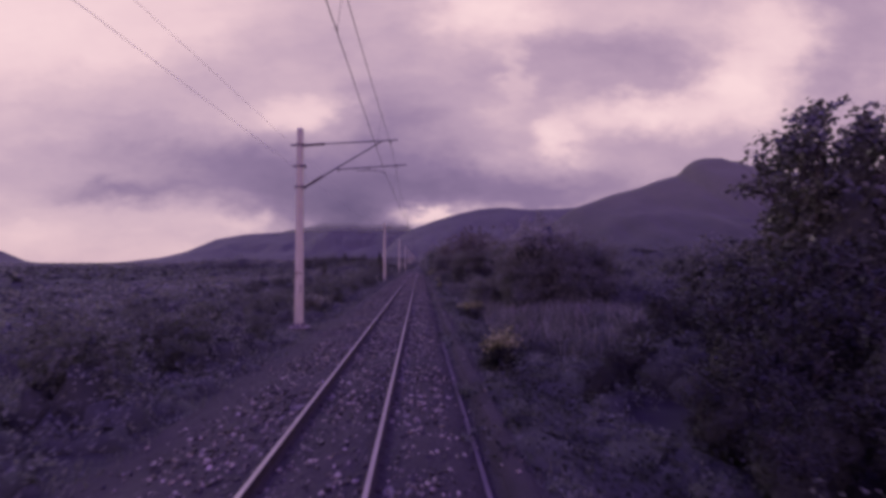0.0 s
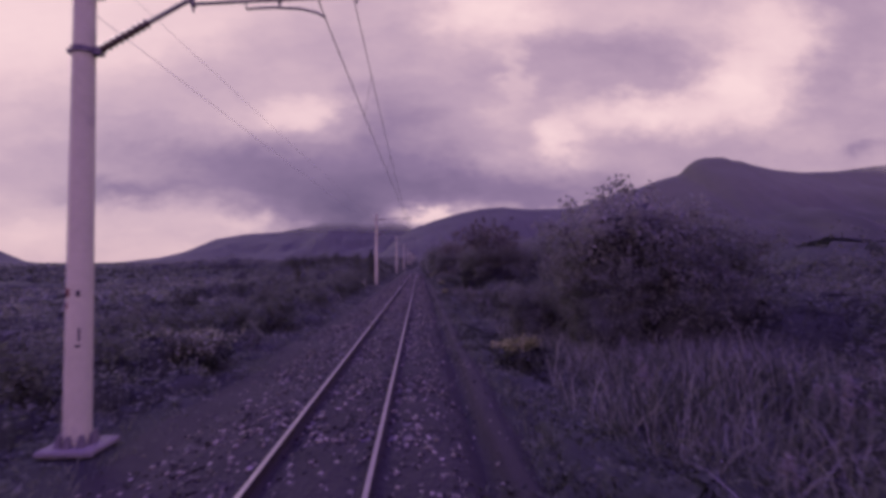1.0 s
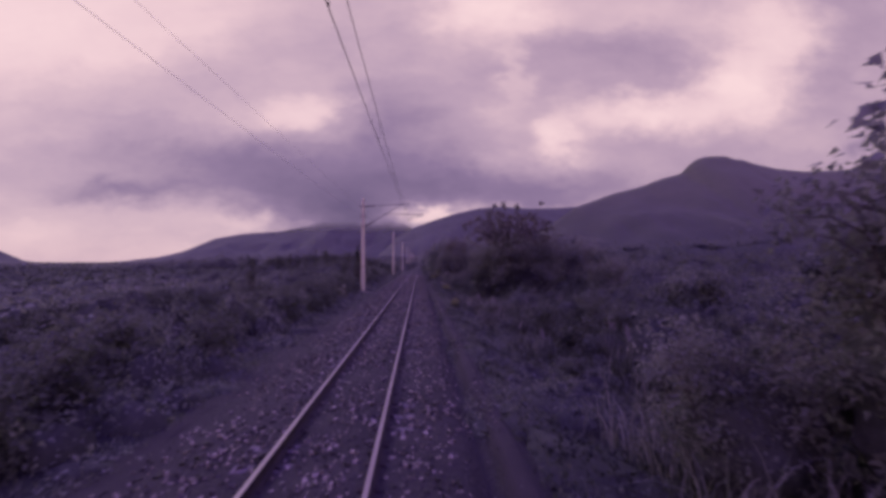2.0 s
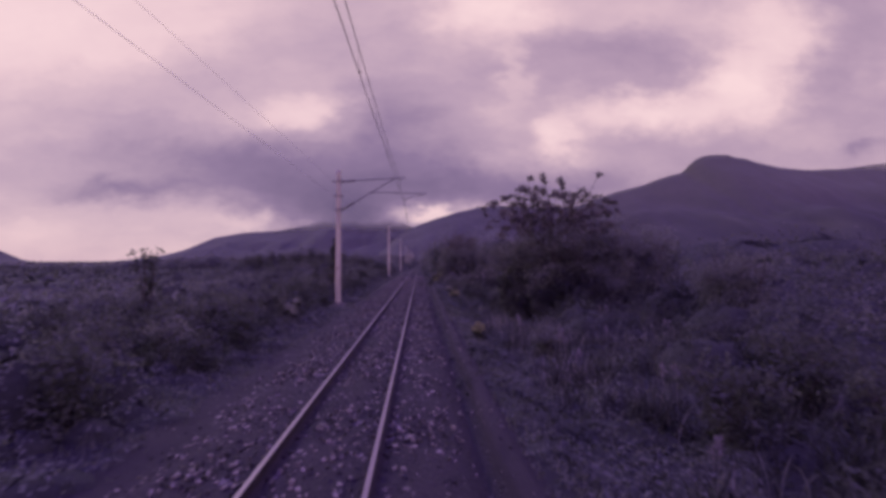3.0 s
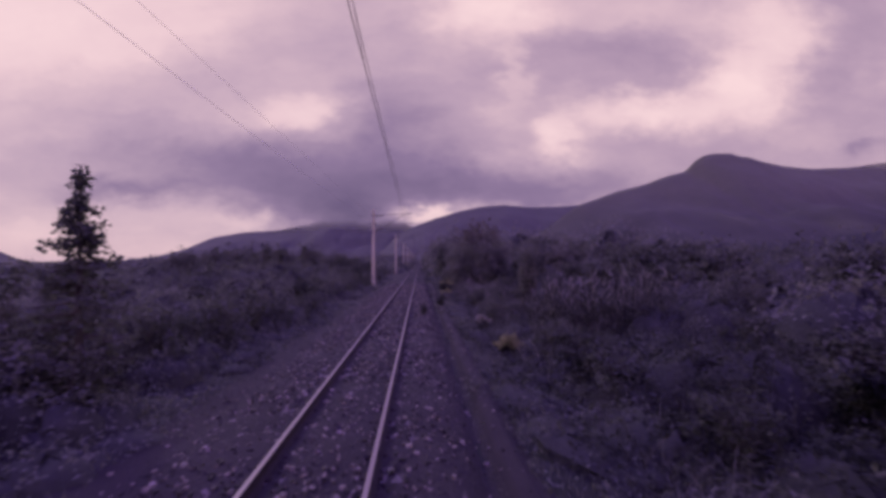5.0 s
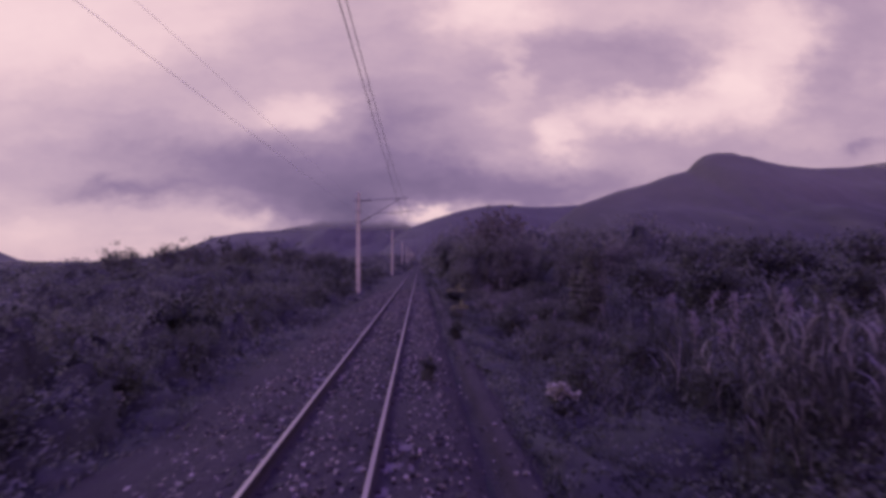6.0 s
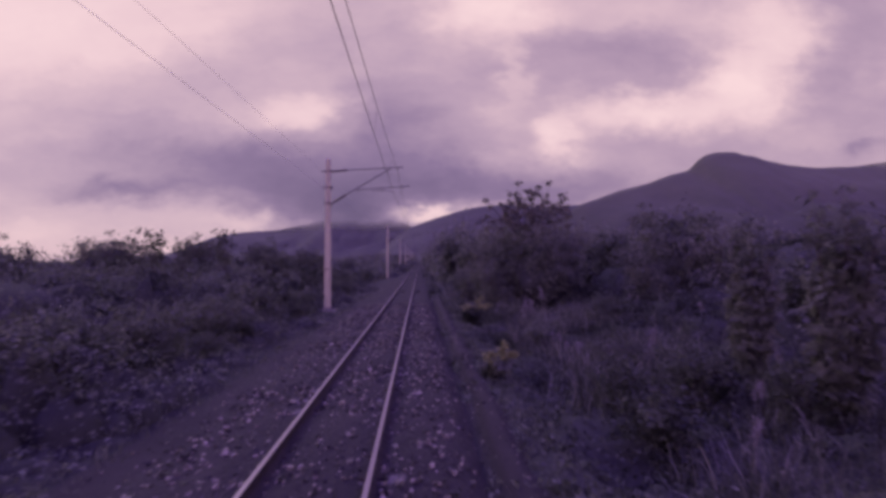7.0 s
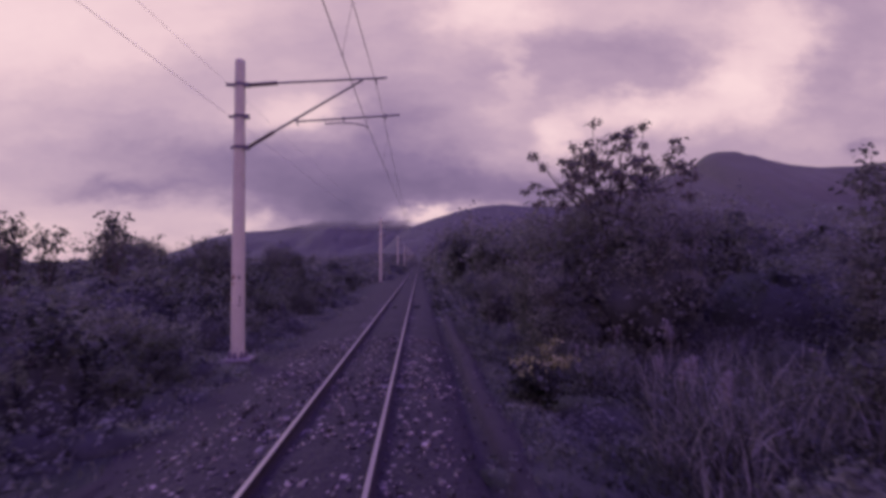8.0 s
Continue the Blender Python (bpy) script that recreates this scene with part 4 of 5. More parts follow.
# the dusky copies darken the near undergrowth by their shaded leaf colour
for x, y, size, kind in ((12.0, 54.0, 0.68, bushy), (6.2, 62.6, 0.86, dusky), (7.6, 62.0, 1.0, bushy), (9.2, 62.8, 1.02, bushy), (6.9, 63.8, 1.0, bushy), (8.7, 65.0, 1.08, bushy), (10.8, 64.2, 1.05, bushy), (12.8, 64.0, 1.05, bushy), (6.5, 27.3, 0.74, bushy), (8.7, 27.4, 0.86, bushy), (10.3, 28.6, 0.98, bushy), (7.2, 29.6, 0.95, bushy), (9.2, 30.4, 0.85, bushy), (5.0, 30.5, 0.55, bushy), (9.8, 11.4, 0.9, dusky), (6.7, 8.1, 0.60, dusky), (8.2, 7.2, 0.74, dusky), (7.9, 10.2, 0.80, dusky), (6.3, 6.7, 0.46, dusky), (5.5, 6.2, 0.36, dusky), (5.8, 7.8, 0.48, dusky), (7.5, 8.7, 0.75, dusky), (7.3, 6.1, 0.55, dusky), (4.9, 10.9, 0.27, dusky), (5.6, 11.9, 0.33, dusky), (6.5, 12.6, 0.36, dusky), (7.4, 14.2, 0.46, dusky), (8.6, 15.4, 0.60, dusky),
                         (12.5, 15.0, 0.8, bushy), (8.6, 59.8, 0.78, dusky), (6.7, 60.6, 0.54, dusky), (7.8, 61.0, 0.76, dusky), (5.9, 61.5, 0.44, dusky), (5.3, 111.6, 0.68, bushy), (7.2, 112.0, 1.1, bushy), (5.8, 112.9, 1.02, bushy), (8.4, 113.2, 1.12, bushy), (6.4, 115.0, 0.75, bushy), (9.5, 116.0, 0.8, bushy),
                         (4.8, 121.0, 0.6, bushy), (14.6, 109.5, 1.0, upright), (11.6, 107.0, 0.85, bushy), (13.4, 106.6, 0.95, bushy), (15.4, 110.0, 1.0, bushy), (12.0, 78.0, 0.48, bushy),
                         (12.5, 92.0, 0.7, rounded), (17.0, 96.0, 1.0, rounded), (13.5, 100.0, 0.7, rounded), (18.0, 90.0, 1.0, rounded), (15.5, 83.0, 0.62, rounded), (18.5, 104.0, 1.1, rounded), (17.0, 78.0, 0.9, rounded), (10.5, 86.0, 0.50, rounded), (14.5, 88.0, 0.68, rounded), (15.0, 40.0, 0.75, rounded), (13.0, 46.0, 0.65, rounded), (16.0, 70.0, 0.95, rounded), (14.0, 120.0, 1.2, rounded),
                         (10.0, 128.0, 1.3, rounded), (8.0, 138.0, 1.4, rounded), (13.0, 140.0, 1.5, rounded), (7.0, 150.0, 1.5, rounded), (11.0, 158.0, 1.7, rounded), (9.0, 172.0, 1.8, rounded), (16.0, 165.0, 1.8, rounded)):
    copy_thing(kind, stand(x, y, 137.0 * x + 71.0 * y, size))
slender = tree(34, "thin upright dark tree above the scrub", 4.0, 0.62, stand(7.9, 93.0), 0.25, limbs=6, twigs=8, per_tip=14, clump=0.26, leaf=0.15, shoots=5, mat=LEAF_OLIVE)
copy_thing(slender, stand(8.1, 95.6, 120, 0.96))
# the low ground on the other side
slim = tree(30, "small slender tree with thin leafy shoots above the scrub", 3.8, 0.42, stand(-9.4, 56.4), 0.35, limbs=5, twigs=5, per_tip=10, clump=0.22, leaf=0.14, shoots=6)
leafy = tree(31, "small leafy tree rising above the scrub", 5.4, 2.2, stand(-19.0, 121.0), 0.08, limbs=12, twigs=14, per_tip=17, clump=0.44, leaf=0.17, shoots=3)
for x, y, size, kind in ((-22.5, 124.0, 1.02, leafy), (-25.0, 119.0, 0.95, leafy), (-16.5, 128.0, 0.98, leafy), (-27.0, 132.0, 1.0, leafy), (-14.0, 135.0, 0.95, leafy), (-20.0, 136.0, 1.02, leafy),
                         (-13.0, 118.0, 0.72, slim), (-15.0, 113.0, 0.95, slim), (-10.5, 122.0, 0.85, slim), (-12.0, 146.0, 0.9, leafy),
                         (-17.5, 148.0, 1.0, leafy), (-24.0, 146.0, 1.05, leafy), (-5.35, 68.9, 0.72, slim), (-9.5, 99.0, 0.6, slim), (-14.5, 68.0, 0.5, slim), (-16.0, 119.0, 1.45, slim), (-14.4, 119.4, 1.3, slim), (-11.4, 119.0, 1.4, slim), (-7.7, 119.6, 0.95, slim), (-11.0, 129.0, 0.8, leafy), (-9.0, 137.0, 0.75, leafy), (-7.5, 131.0, 0.55, leafy)):
    copy_thing(kind, stand(x, y, 97.0 * x + 53.0 * y, size))
conifer(33, "small dark conical tree beside the track", 3.85, 1.25, stand(-4.2, 68.8))

# low flowering bushes close to the ballast
for i, (x, y, h, r) in enumerate(((3.06, 12.9, 1.30, 0.76), (3.5, 25.4, 1.30, 0.70), (3.1, 54.3, 0.75, 0.28), (3.75, 76.6, 0.95, 0.45), (3.25, 106.6, 1.45, 0.66))):
    flowering_bush(40 + i, "low flowering bush with yellow-green tops beside the ballast", h, r, LEAF_YELLOW, stand(x, y), 0.57 if h > 1.2 else 0.48)
flowering_bush(44, "low bush with pale yellow-green tops beside the ballast", 0.95, 0.40, LEAF_YELLOW, stand(2.75, 96.2))
flowering_bush(47, "low bush with creamy white flowers on the bank", 0.98, 0.34, CREAM, stand(3.71, 82.3))

# small bushes at the edge of the cess
for i, (x, y, h, r) in enumerate(((-4.0, 24.8, 0.95, 0.6), (-3.6, 27.0, 0.6, 0.45), (-4.3, 31.5, 0.8, 0.7), (-4.5, 36.0, 0.9, 0.8), (-4.2, 17.0, 0.8, 0.6), (-4.9, 60.0, 1.15, 0.8), (-4.4, 53.0, 0.9, 0.7),
                                  (-5.0, 56.5, 1.3, 0.9), (-4.4, 82.0, 0.9, 0.7), (-4.9, 88.0, 1.2, 0.9), (-4.5, 94.0, 1.0, 0.8), (-4.6, 101.0, 0.9, 0.7), (-4.8, 116.0, 1.0, 0.9))):
    shrub(140 + i, "low leafy bush at the edge of the cess", h, r, LEAF_DULL, stand(x, y), leaf=0.10, per_tip=13, group="bushes along the cess", name="bush", category="bush")

# shrubs with pale leaf tips among the dull scrub
for i, (x, y, h, r) in enumerate(((-9.2, 61.0, 1.35, 0.9), (-8.2, 61.8, 1.2, 0.8), (-10.4, 62.4, 1.4, 0.9), (-4.9, 59.8, 0.95, 0.6), (-5.7, 60.3, 1.1, 0.7), (-8.6, 110.5, 1.5, 0.9), (-5.2, 113.0, 1.1, 0.7))):
    shrub(170 + i, "low shrub with pale leaf tips among the scrub", h, r, LEAF_PALE, stand(x, y), leaf=0.09, per_tip=6, group="pale shrubs beside the track")

# bushes with pale leaves along their tops at the edge of the cess
for i, (x, y, h, r) in enumerate(((-3.8, 23.5, 1.15, 0.80), (-4.1, 30.5, 0.85, 0.65), (-3.7, 55.4, 1.1, 0.55), (-3.5, 80.4, 0.62, 0.34))):
    flowering_bush(190 + i, "leafy bush with pale leaf tips at the edge of the cess", h, r, LEAF_PALE, stand(x, y), 0.42, "pale-topped bushes along the cess", "pale young leaves")

# dark weeds growing in the edge of the ballast
for x, y, h, r, z in ((1.22, 82.6, 0.55, 0.20, -0.16), (2.2, 88.8, 0.75, 0.34, -0.36)):
    shrub(int(y), "small dark weed clump growing in the ballast", h, r, LEAF, pose(x, y, z + 0.06), leaf=0.07, per_tip=10, stems=6, twigs=6, group="weeds in the ballast", name="weed_clump", category="weed")

# shrubs that stand above the scrub
rng_s = np.random.default_rng(77)
kinds = [shrub(50 + i, "dull green shrub in the scrub beside the track", 1.7, 0.95, LEAF if i % 2 else LEAF_DULL, stand(x, y), leaf=0.095, per_tip=20)
         for i, (x, y) in enumerate(((5.6, 40.0), (-6.5, 27.0), (5.0, 72.0), (-7.0, 44.0)))]
for i in range(200):
    if i % 2:
        x, y = 4.5 + 6.5 * rng_s.random() ** 1.3, rng_s.uniform(33, 150)
        size = rng_s.uniform(0.5, 0.85) * (0.85 + 0.06 * x)
    else:
        x, y = -4.7 - 10.0 * rng_s.random() ** 1.7, rng_s.uniform(12, 150)
        size = rng_s.uniform(0.65, 1.15) * (1.0 + 0.35 * float(smooth01(72, 100, y)))
    copy_thing(kinds[(i // 2) % 4], stand(x, y, rng_s.uniform(0, 360), size))
for x, y, size in ((-9.3, 56.2, 1.15), (-8.6, 57.0, 1.0), (-5.0, 68.3, 0.9), (-4.6, 69.8, 0.8), (-5.9, 69.2, 1.1), (-6.9, 68.2, 1.0), (-4.4, 50.6, 0.72), (-5.3, 52.0, 0.85), (-4.6, 54.2, 0.74), (-5.6, 55.4, 0.92), (-6.4, 57.4, 1.0), (-4.7, 58.4, 0.7), (-6.2, 49.8, 0.95), (-5.2, 47.8, 0.8), (-6.8, 53.6, 1.05), (-7.8, 51.0, 1.0),
                   (-4.5, 8.6, 0.7), (-5.6, 10.2, 0.9), (-4.7, 12.4, 0.75), (-6.6, 12.0, 1.0), (-5.4, 14.6, 0.85)):
    copy_thing(kinds[int(7 * y) % 4], stand(x, y, 91.0 * y, 1.2 * size))
for i in range(104):
    x, y = -3.45 - 2.0 * rng_s.random(), 9.0 + 1.15 * i + rng_s.uniform(-0.7, 0.7)
    if min(abs(y - m) for m in MASTS) > 1.6:
        size = rng_s.uniform(0.46, 0.80) * (1.0 + 0.34 * (-3.45 - x))
        copy_thing(kinds[1 if i % 3 else 3], stand(x, y, rng_s.uniform(0, 360), size))

# clumps of reeds
reeds = [reed_clump(70 + i, "tall arching reed grass with pale seed plumes", 1.75, stand(x, y), plumes=2 if i % 2 else 0) for i, (x, y) in enumerate(((5.4, 21.0), (7.2, 83.0), (6.2, 24.0), (5.2, 104.5)))]
for i in range(120):
    x0, x1, y0, y1 = ((4.3, 9.5, 17, 31), (6.2, 10.5, 80, 88), (4.6, 10.5, 101, 113), (4.2, 9.0, 36, 58), (4.4, 8.5, 88, 100))[i % 5]
    size = (0.75, 1.15, 0.85, 0.7, 0.7)[i % 5]
    x, y = rng_s.uniform(x0, x1), rng_s.uniform(y0, y1)
    copy_thing(reeds[(i // 5) % 4], stand(x, y, rng_s.uniform(0, 360), size * rng_s.uniform(0.8, 1.15)))
canes = [cane_clump(76 + i, 2.6, stand(x, y)) for i, (x, y) in enumerate(((5.5, 79.0), (6.8, 79.8)))]
for i in range(13):
    copy_thing(canes[i % 2], stand(5.9 + 3.4 * (i % 6) / 5 + 0.4 * (i // 6), 78.3 + 1.25 * (i // 6) + rng_s.uniform(-0.3, 0.3), rng_s.uniform(0, 360), rng_s.uniform(0.82, 1.1)))
pale_reeds = reed_clump(75, "pale arching reed grass among the bushes", 1.5, stand(-8.7, 106.5), plumes=0, count=46, lean=1.2, mat=REED)
for x, y, size in ((-7.5, 105.8, 0.8), (-9.6, 107.6, 0.95), (-10.4, 105.0, 0.8), (-6.4, 72.6, 0.55), (-7.2, 88.0, 0.6), (5.6, 84.8, 0.8), (7.6, 103.8, 0.9), (6.0, 105.2, 0.85), (8.6, 106.0, 1.0), (5.2, 66.8, 0.7), (4.8, 48.8, 0.75), (6.4, 50.2, 0.8), (5.8, 26.4, 0.8), (7.4, 21.8, 0.9), (8.2, 45.3, 0.7), (5.6, 43.0, 0.55), (7.0, 44.2, 0.6), (6.2, 46.5, 0.6), (8.8, 43.6, 0.7), (4.4, 26.0, 1.0), (5.2, 77.6, 0.6), (6.0, 77.0, 0.7), (6.7, 76.6, 0.6)):
    copy_thing(pale_reeds, stand(x, y, 63.0 * y, size))
for i in range(26):
    x, y = rng_s.uniform(-12, -5.2), rng_s.uniform(15, 125)
    copy_thing(reeds[i % 4], stand(x, y, rng_s.uniform(0, 360), rng_s.uniform(0.45, 0.75)))


# ---------------------------------------------------------------- scrub and grass that nobody could count
def lumps(x0, x1, y0, y1, gap, height, spread, seed):
    """Scrub mounds on a loose grid, large and small ones side by side; height(x, y) gives their height."""
    rng = np.random.default_rng(seed)
    out = []
    for y in np.arange(y0, y1, gap):
        for x in np.arange(x0, x1, gap):
            px, py = x + rng.uniform(-0.5, 0.5) * gap, y + rng.uniform(-0.5, 0.5) * gap
            big = rng.random() ** 1.4
            h = height(px, py) * (0.42 + 1.0 * big)
            if h > 0.05:
                out.append((px, py, h, spread * gap * (0.46 + 0.46 * big)))
    return out


def undergrowth(name, label, spots, mat, seed, leaf, density, flat=False):
    """Tangled scrub: over each mound's solid core, coloured as the shade between leaves, lies a lumpy shell of leaves;
    density in leaves a square metre.
    """
    rng = np.random.default_rng(seed)
    cs, ss, ns, hv, hf, count = [], [], [], [], [], 0
    rings, sides = 4, 8
    ring_q = np.repeat(np.sin(np.linspace(0.0, 1.0, rings) * math.pi / 2), sides)
    ring_a = np.tile(np.arange(sides) * 2 * math.pi / sides, rings)
    idx = np.arange(rings * sides).reshape(rings, sides)
    ring_f = np.stack((idx[:-1], idx[1:], np.roll(idx[1:], -1, 1), np.roll(idx[:-1], -1, 1)), -1).reshape(-1, 4)

    def lobes(a, q, x, y):
        return 1 + 0.24 * np.sin(3 * a + 2.1 * x) * np.cos(5 * q + 1.7 * y) + 0.12 * np.sin(7 * a - 1.3 * y) * q

    for x, y, h, r in spots:
        n = max(12, int(density * (3.14 * r * r + 4.0 * r * h)))
        a, q = rng.uniform(0, 2 * math.pi, n), np.sqrt(rng.random(n))
        rise = np.sqrt(np.maximum(0, 1 - q ** 2))
        wild = lobes(a, q, x, y) * (1 + 0.06 * rng.normal(size=n))
        c = np.stack((x + r * q * np.cos(a) * wild, y + r * q * np.sin(a) * wild, rise * h * (1 - 0.12 * rng.random(n)) * wild), 1)
        c[:, 2] += ground_z(c[:, 0], c[:, 1])
        cs.append(c)
        ss.append(leaf * rng.uniform(0.55, 1.35, n))
        ns.append(np.stack((q * np.cos(a) / r, q * np.sin(a) / r, rise / h + 0.15), 1))
        wild = 0.80 * lobes(ring_a, ring_q, x, y) * (1 + 0.10 * rng.normal(size=len(ring_a)) * ring_q)
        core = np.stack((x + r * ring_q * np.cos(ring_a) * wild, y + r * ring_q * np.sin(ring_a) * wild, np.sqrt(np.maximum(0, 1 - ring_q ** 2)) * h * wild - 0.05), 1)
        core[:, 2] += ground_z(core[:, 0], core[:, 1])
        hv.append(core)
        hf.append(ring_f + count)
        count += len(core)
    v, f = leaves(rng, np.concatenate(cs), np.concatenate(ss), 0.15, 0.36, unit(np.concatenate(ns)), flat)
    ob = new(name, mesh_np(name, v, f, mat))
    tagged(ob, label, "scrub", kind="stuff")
    part("twig_heart", mesh_np("twig_heart", np.concatenate(hv), np.concatenate(hf), SHADED_CORE, smooth=True), None, ob, "dense shaded leaves and twigs")
    return ob


def swell(x, y):
    return 0.5 + 0.5 * noise.noise(Vector((x * 0.24, y * 0.24, 2.7)))


def right_height(x, y):
    return (0.36 + 0.12 * (x - 4.0)) * (0.20 + 1.55 * swell(x, y))


def left_height(x, y):
    return (0.60 + 0.045 * (-4.6 - x)) * (0.05 + 2.0 * swell(x, y)) * (1.0 + 0.9 * float(smooth01(70, 100, y)))


undergrowth("scrub_right", "dense dull green scrub filling the slope beside the track", [q for q in lumps(3.4, 13, 2, 118, 1.6, right_height, 1.15, 61) if q[1] > 10 or q[0] < 4.9], LEAF_DULL, 61, 0.084, 80, flat=True)
undergrowth("scrub_left", "dense dull green scrub filling the low ground beside the track", lumps(-15, -4.6, 2, 118, 1.75, left_height, 1.12, 62), LEAF_DULL, 62, 0.084, 78, flat=True)
def cess_height(x, y):
    """Weeds rise from the ballast's edge outward; they are trodden down round the masts."""
    trodden = 0.25 if min(abs(y - m) for m in MASTS) < 1.5 and x > -4.2 else 1.0
    return (0.14 + 0.44 * max(0.0, -2.65 - x)) * (0.15 + 1.5 * swell(2 * x, 2 * y)) * trodden


undergrowth("weeds_left", "low weeds creeping up to the ballast", lumps(-4.8, -2.65, 5, 130, 0.62, cess_height, 1.1, 72), LEAF_DULL, 72, 0.070, 60, flat=True)
undergrowth("weeds_right", "low weeds on the bank below the ballast", lumps(2.75, 4.9, 3, 125, 0.66, lambda x, y: (0.12 + 0.18 * (x - 2.7)) * (0.2 + 1.4 * swell(2 * x, 2 * y)), 1.1, 73), LEAF_DULL, 73, 0.070, 55, flat=True)
undergrowth("scrub_ahead_right", "dull green scrub beside the track farther on", lumps(3.9, 14, 118, 230, 2.6, right_height, 1.3, 63), LEAF_DULL, 63, 0.30, 11, flat=True)
undergrowth("scrub_ahead_left", "dull green scrub beside the track farther on", lumps(-18, -4.9, 118, 162, 2.2, left_height, 1.3, 64), LEAF_DULL, 64, 0.17, 20, flat=True)
undergrowth("scrub_distant_left", "dull green scrub beside the distant track", lumps(-22, -4.9, 163, 260, 2.8, left_height, 1.3, 76), LEAF_DULL, 76, 0.40, 4, flat=True)
undergrowth("scrub_low_plain", "dull green scrub on the low plain", lumps(-46, -15, -12, 150, 2.8, lambda x, y: 0.75 + 0.5 * swell(x, y), 1.3, 65), LEAF_DULL, 65, 0.45, 2.2, flat=True)
undergrowth("thicket_left", "dark thicket of small trees on the low ground", lumps(-30, -8, 106, 156, 3.4, lambda x, y: 1.5 + 1.7 * swell(x, y), 1.3, 71), LEAF, 71, 0.20, 14, flat=True)
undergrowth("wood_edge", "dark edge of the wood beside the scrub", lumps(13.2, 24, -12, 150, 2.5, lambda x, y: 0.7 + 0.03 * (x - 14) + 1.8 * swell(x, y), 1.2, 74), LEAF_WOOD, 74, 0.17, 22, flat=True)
undergrowth("wood_right", "dark wood along the foot of the mountain", lumps(24, 48, -12, 240, 4.2, lambda x, y: 0.9 + 0.03 * (x - 14) + 1.8 * swell(x, y), 1.3, 66), LEAF, 66, 0.27, 4.8, flat=True)
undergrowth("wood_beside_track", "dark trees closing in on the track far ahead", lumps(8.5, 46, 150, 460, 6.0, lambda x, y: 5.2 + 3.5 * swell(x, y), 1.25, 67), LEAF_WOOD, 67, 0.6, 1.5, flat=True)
undergrowth("wood_far_right", "dark wood rising toward the mountain", lumps(44, 180, 0, 440, 11.0, lambda x, y: 2.6 + 3.6 * swell(x, y), 1.25, 68), LEAF, 68, 0.52, 0.5, flat=True)
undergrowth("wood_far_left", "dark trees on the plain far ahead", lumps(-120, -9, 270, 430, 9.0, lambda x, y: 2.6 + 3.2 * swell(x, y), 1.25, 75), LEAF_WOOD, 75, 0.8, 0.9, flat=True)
undergrowth("plain_scrub", "dark scrub spread over the plain", lumps(-160, -46, -12, 420, 9.0, lambda x, y: 0.8 + 1.4 * swell(x, y), 1.0, 69), LEAF_DULL, 69, 1.0, 0.32, flat=True)
undergrowth("plain_scrub_far", "dark scrub spread over the distant plain", lumps(-620, -60, 420, 1300, 26.0, lambda x, y: 0.9 + 1.6 * swell(x, y), 1.0, 70), LEAF_DULL, 70, 3.0, 0.03, flat=True)


def meadow(name, label, count, x0, x1, y0, y1, low, high, mat, seed, width=0.018, lean=0.8, steps=2, patchy=0.0):
    """Grass blades over a strip of ground."""
    rng = np.random.default_rng(seed)
    x, y = rng.uniform(x0, x1, count), rng.uniform(y0, y1, count)
    if patchy:
        keep = np.sin(1.3 * x + 0.7 * y) + np.sin(0.9 * y - 1.1 * x + 2) + rng.normal(0, 0.6, count) > patchy
        x, y = x[keep], y[keep]
    feet = np.stack((x, y, ground_z(x, y) - 0.03), 1)
    v, f = blades(rng, feet, rng.uniform(low, high, len(x)), width * rng.uniform(0.7, 1.5, len(x)), lean, steps)
    ob = new(name, mesh_np(name, v, f, mat))
    return tagged(ob, label, "grass", kind="stuff")


meadow("grass_verge_right", "short dull green grass on the bank below the ballast", 24000, 2.36, 5.2, 2, 120, 0.10, 0.38, VERGE, 81)
meadow("grass_verge_left", "short dull green grass along the cess", 24000, -4.4, -2.42, 4, 125, 0.07, 0.26, VERGE, 82)
meadow("tall_grass_near", "tall grey-green grass in front of the trees", 8500, 4.1, 10.5, 16, 33, 0.7, 1.75, GREY_BLADE, 83, 0.028, 0.8, 4, -0.3)
meadow("tall_grass_thick", "tall grey-green grass in front of the trees", 5200, 4.4, 12.0, 103.5, 111.5, 0.8, 1.7, GREY_BLADE, 90, 0.030, 1.1, 4, -0.5)
meadow("tall_grass_arching", "tall pale grass with arching blades on the bank", 2600, 4.6, 8.6, 95.2, 100.2, 0.8, 1.5, GREY_BLADE, 95, 0.028, 1.1, 4, -0.3)
meadow("rank_grass", "rank dark green grass on the bank", 5200, 3.6, 9.5, 97, 104.5, 0.35, 0.95, BLADE, 91, 0.024, 0.9, 4, -0.6)
meadow("tall_grass_middle", "tall grey-green grass in front of the trees", 4200, 4.2, 9.5, 52, 60, 0.5, 1.2, GREY_BLADE, 89, 0.028, 0.8, 4, -0.3)
meadow("tall_grass_beside_bank", "tall pale grass with arching blades on the bank", 1700, 4.2, 7.2, 86, 93.5, 0.6, 1.25, GREY_BLADE, 92, 0.024, 1.1, 4, 0.3)
meadow("tall_grass_by_cess", "rank pale green grass standing in a mound", 1500, -6.0, -4.2, 51.4, 54.8, 0.8, 1.5, VERGE, 93, 0.024, 0.9, 4)
meadow("tall_grass_under_tree", "tall grey-green grass under the bushy tree", 2800, 5.0, 9.2, 22.8, 26.2, 0.7, 1.35, GREY_BLADE, 94, 0.026, 0.9, 4)
meadow("tall_grass_far", "tall grey-green grass in front of the trees", 7000, 4.2, 10.5, 99, 114, 0.6, 1.4, DRY_BLADE, 84, 0.028, 0.8, 4, -0.3)
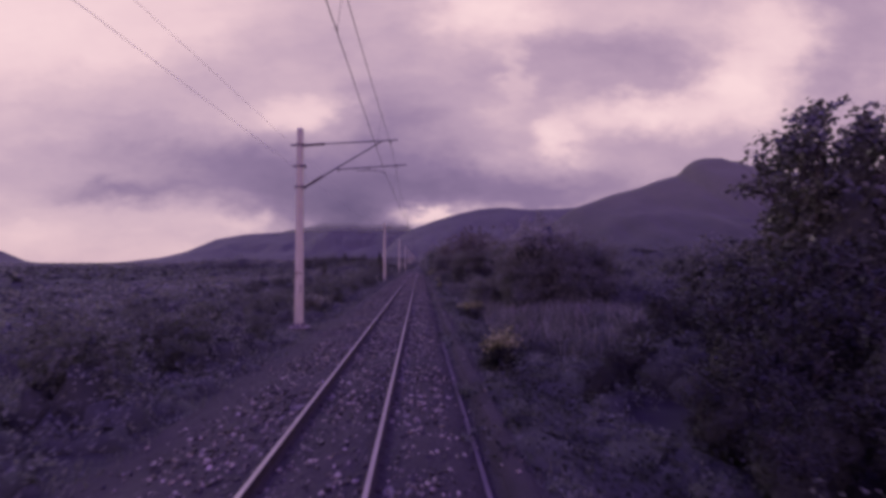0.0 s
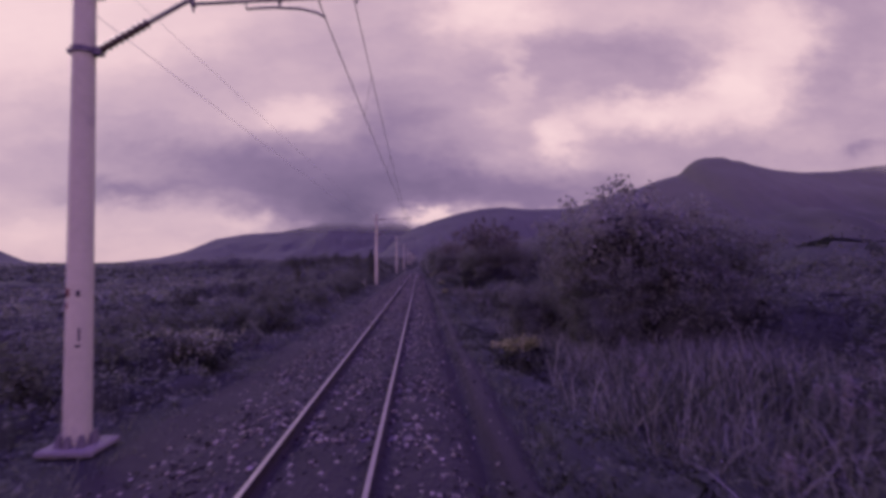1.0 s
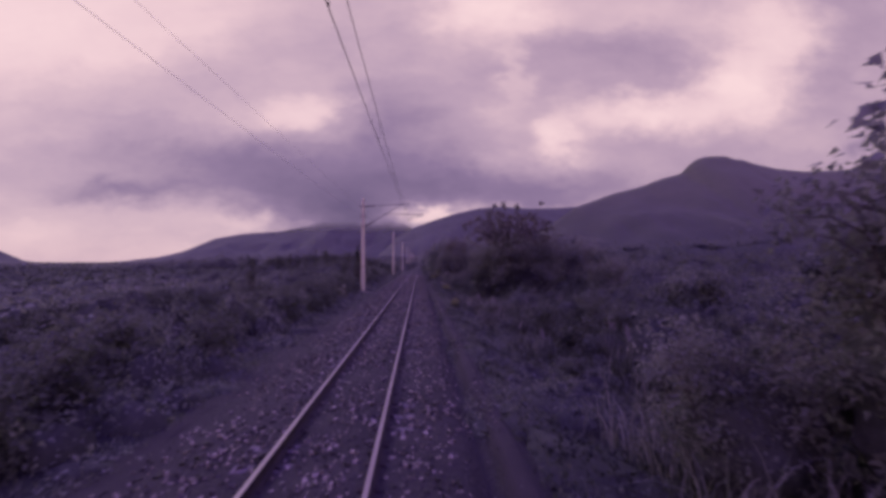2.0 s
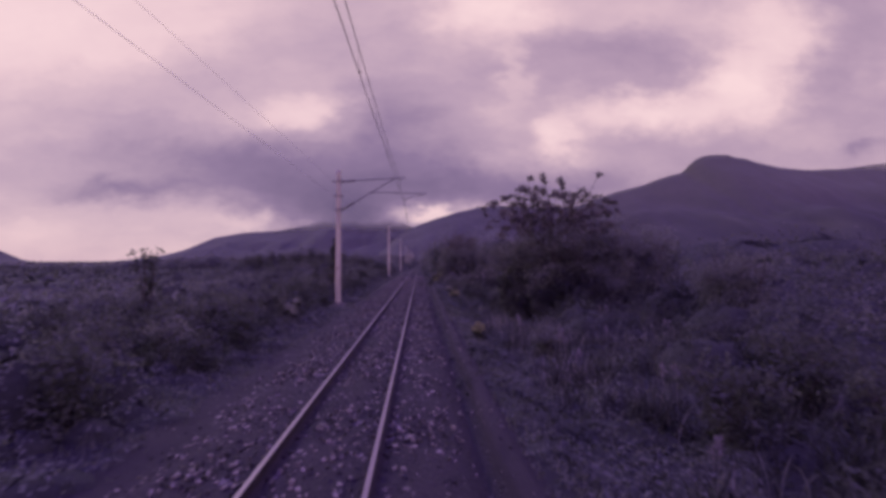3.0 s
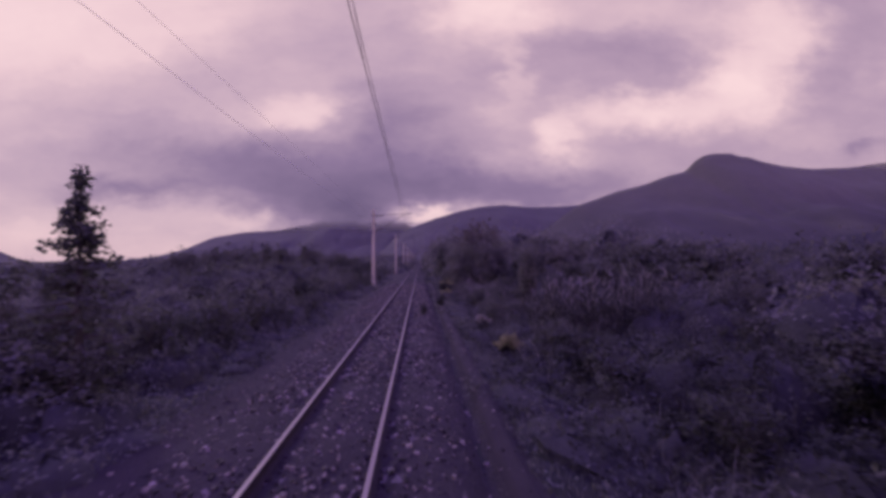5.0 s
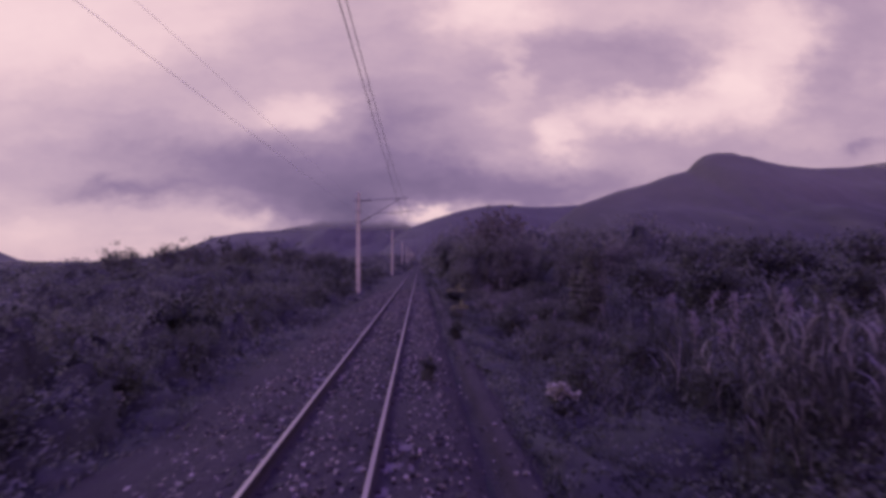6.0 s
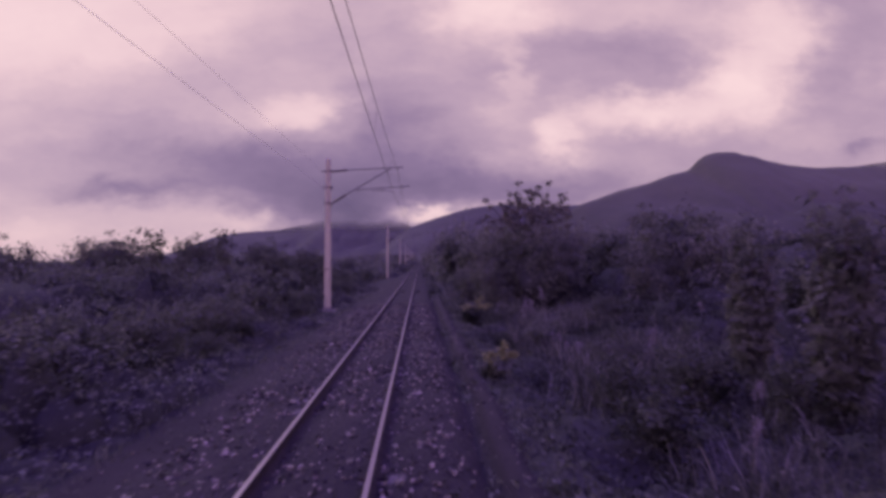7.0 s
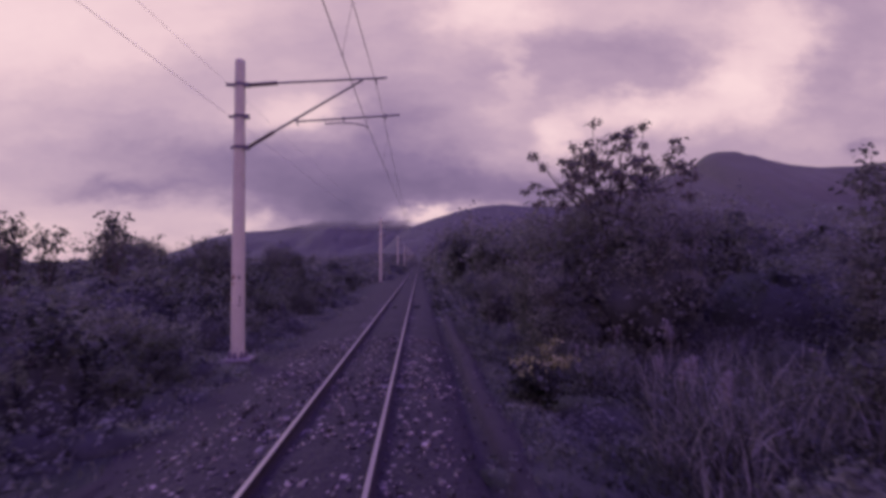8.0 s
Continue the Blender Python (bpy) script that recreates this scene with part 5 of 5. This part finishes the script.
meadow("tall_grass_among_scrub", "thin tall grass among the scrub", 14000, 3.8, 10.5, 33, 99, 0.6, 1.4, DRY_BLADE, 85, 0.026, 0.8, 4, 0.4)
meadow("tall_grass_left", "thin tall grass among the scrub", 14000, -14, -4.9, 8, 120, 0.6, 1.15, BLADE, 86, 0.024, 0.7, 4, 0.3)


meadow("tall_grass_ahead_right", "pale tall grass beside the track farther on", 4000, 3.2, 9, 118, 240, 0.5, 1.2, DRY_BLADE, 87, 0.07, 0.8, 3)
meadow("tall_grass_ahead_left", "pale tall grass beside the track farther on", 4000, -12, -3.8, 118, 260, 0.4, 1.0, DRY_BLADE, 88, 0.07, 0.8, 3)


def hut():
    """A small pale shed far out on the plain."""
    ob = thing("shed", "small pale shed far out on the plain", "shed", at=stand(-33.0, 250.0))
    part("wall", box(bmesh.new(), -2.6, 2.6, -1.8, 1.8, -0.2, 2.2), CONCRETE, ob, "pale wall")
    bm = bmesh.new()
    ridge = [bm.verts.new(p) for p in ((-2.8, -2.1, 2.15), (2.8, -2.1, 2.15), (2.8, 0, 3.0), (-2.8, 0, 3.0), (2.8, 2.1, 2.15), (-2.8, 2.1, 2.15))]
    bm.faces.new((ridge[0], ridge[1], ridge[2], ridge[3]))
    bm.faces.new((ridge[3], ridge[2], ridge[4], ridge[5]))
    bmesh.ops.solidify(bm, geom=list(bm.faces), thickness=0.1)
    part("roof", bm, CONCRETE, ob, "pale sheet roof")


hut()


# ---------------------------------------------------------------- single larger stones on the ballast
def lone_stone(seed):
    """One broken stone about a hand long."""
    rng = np.random.default_rng(seed)
    bm = bmesh.new()
    bmesh.ops.create_icosphere(bm, subdivisions=1, radius=0.05)
    for v in bm.verts:
        v.co = Vector(v.co) * float(rng.uniform(0.72, 1.2))
        v.co.z *= 0.7
    me = bpy.data.meshes.new("stone")
    bm.to_mesh(me)
    bm.free()
    me.materials.append(LONE_STONE)
    return me


rng_k = np.random.default_rng(19)
STONES = [lone_stone(300 + i) for i in range(8)]
for i in range(300):
    x, y = (rng_k.uniform(-0.44, 0.44), rng_k.uniform(-1.75, -0.72), rng_k.uniform(0.72, 1.45))[i % 3], 5.0 + 0.05 * i + rng_k.uniform(-0.1, 0.1)
    k = part("stone", STONES[i % 8], None, bed)
    k.matrix_basis = pose(x, y, float(np.interp(x, bed_x, bed_h)) + 0.012, rng_k.uniform(-15, 15), rng_k.uniform(-15, 15), rng_k.uniform(0, 360)) @ Matrix.Scale(float(rng_k.uniform(0.55, 0.95)), 4)
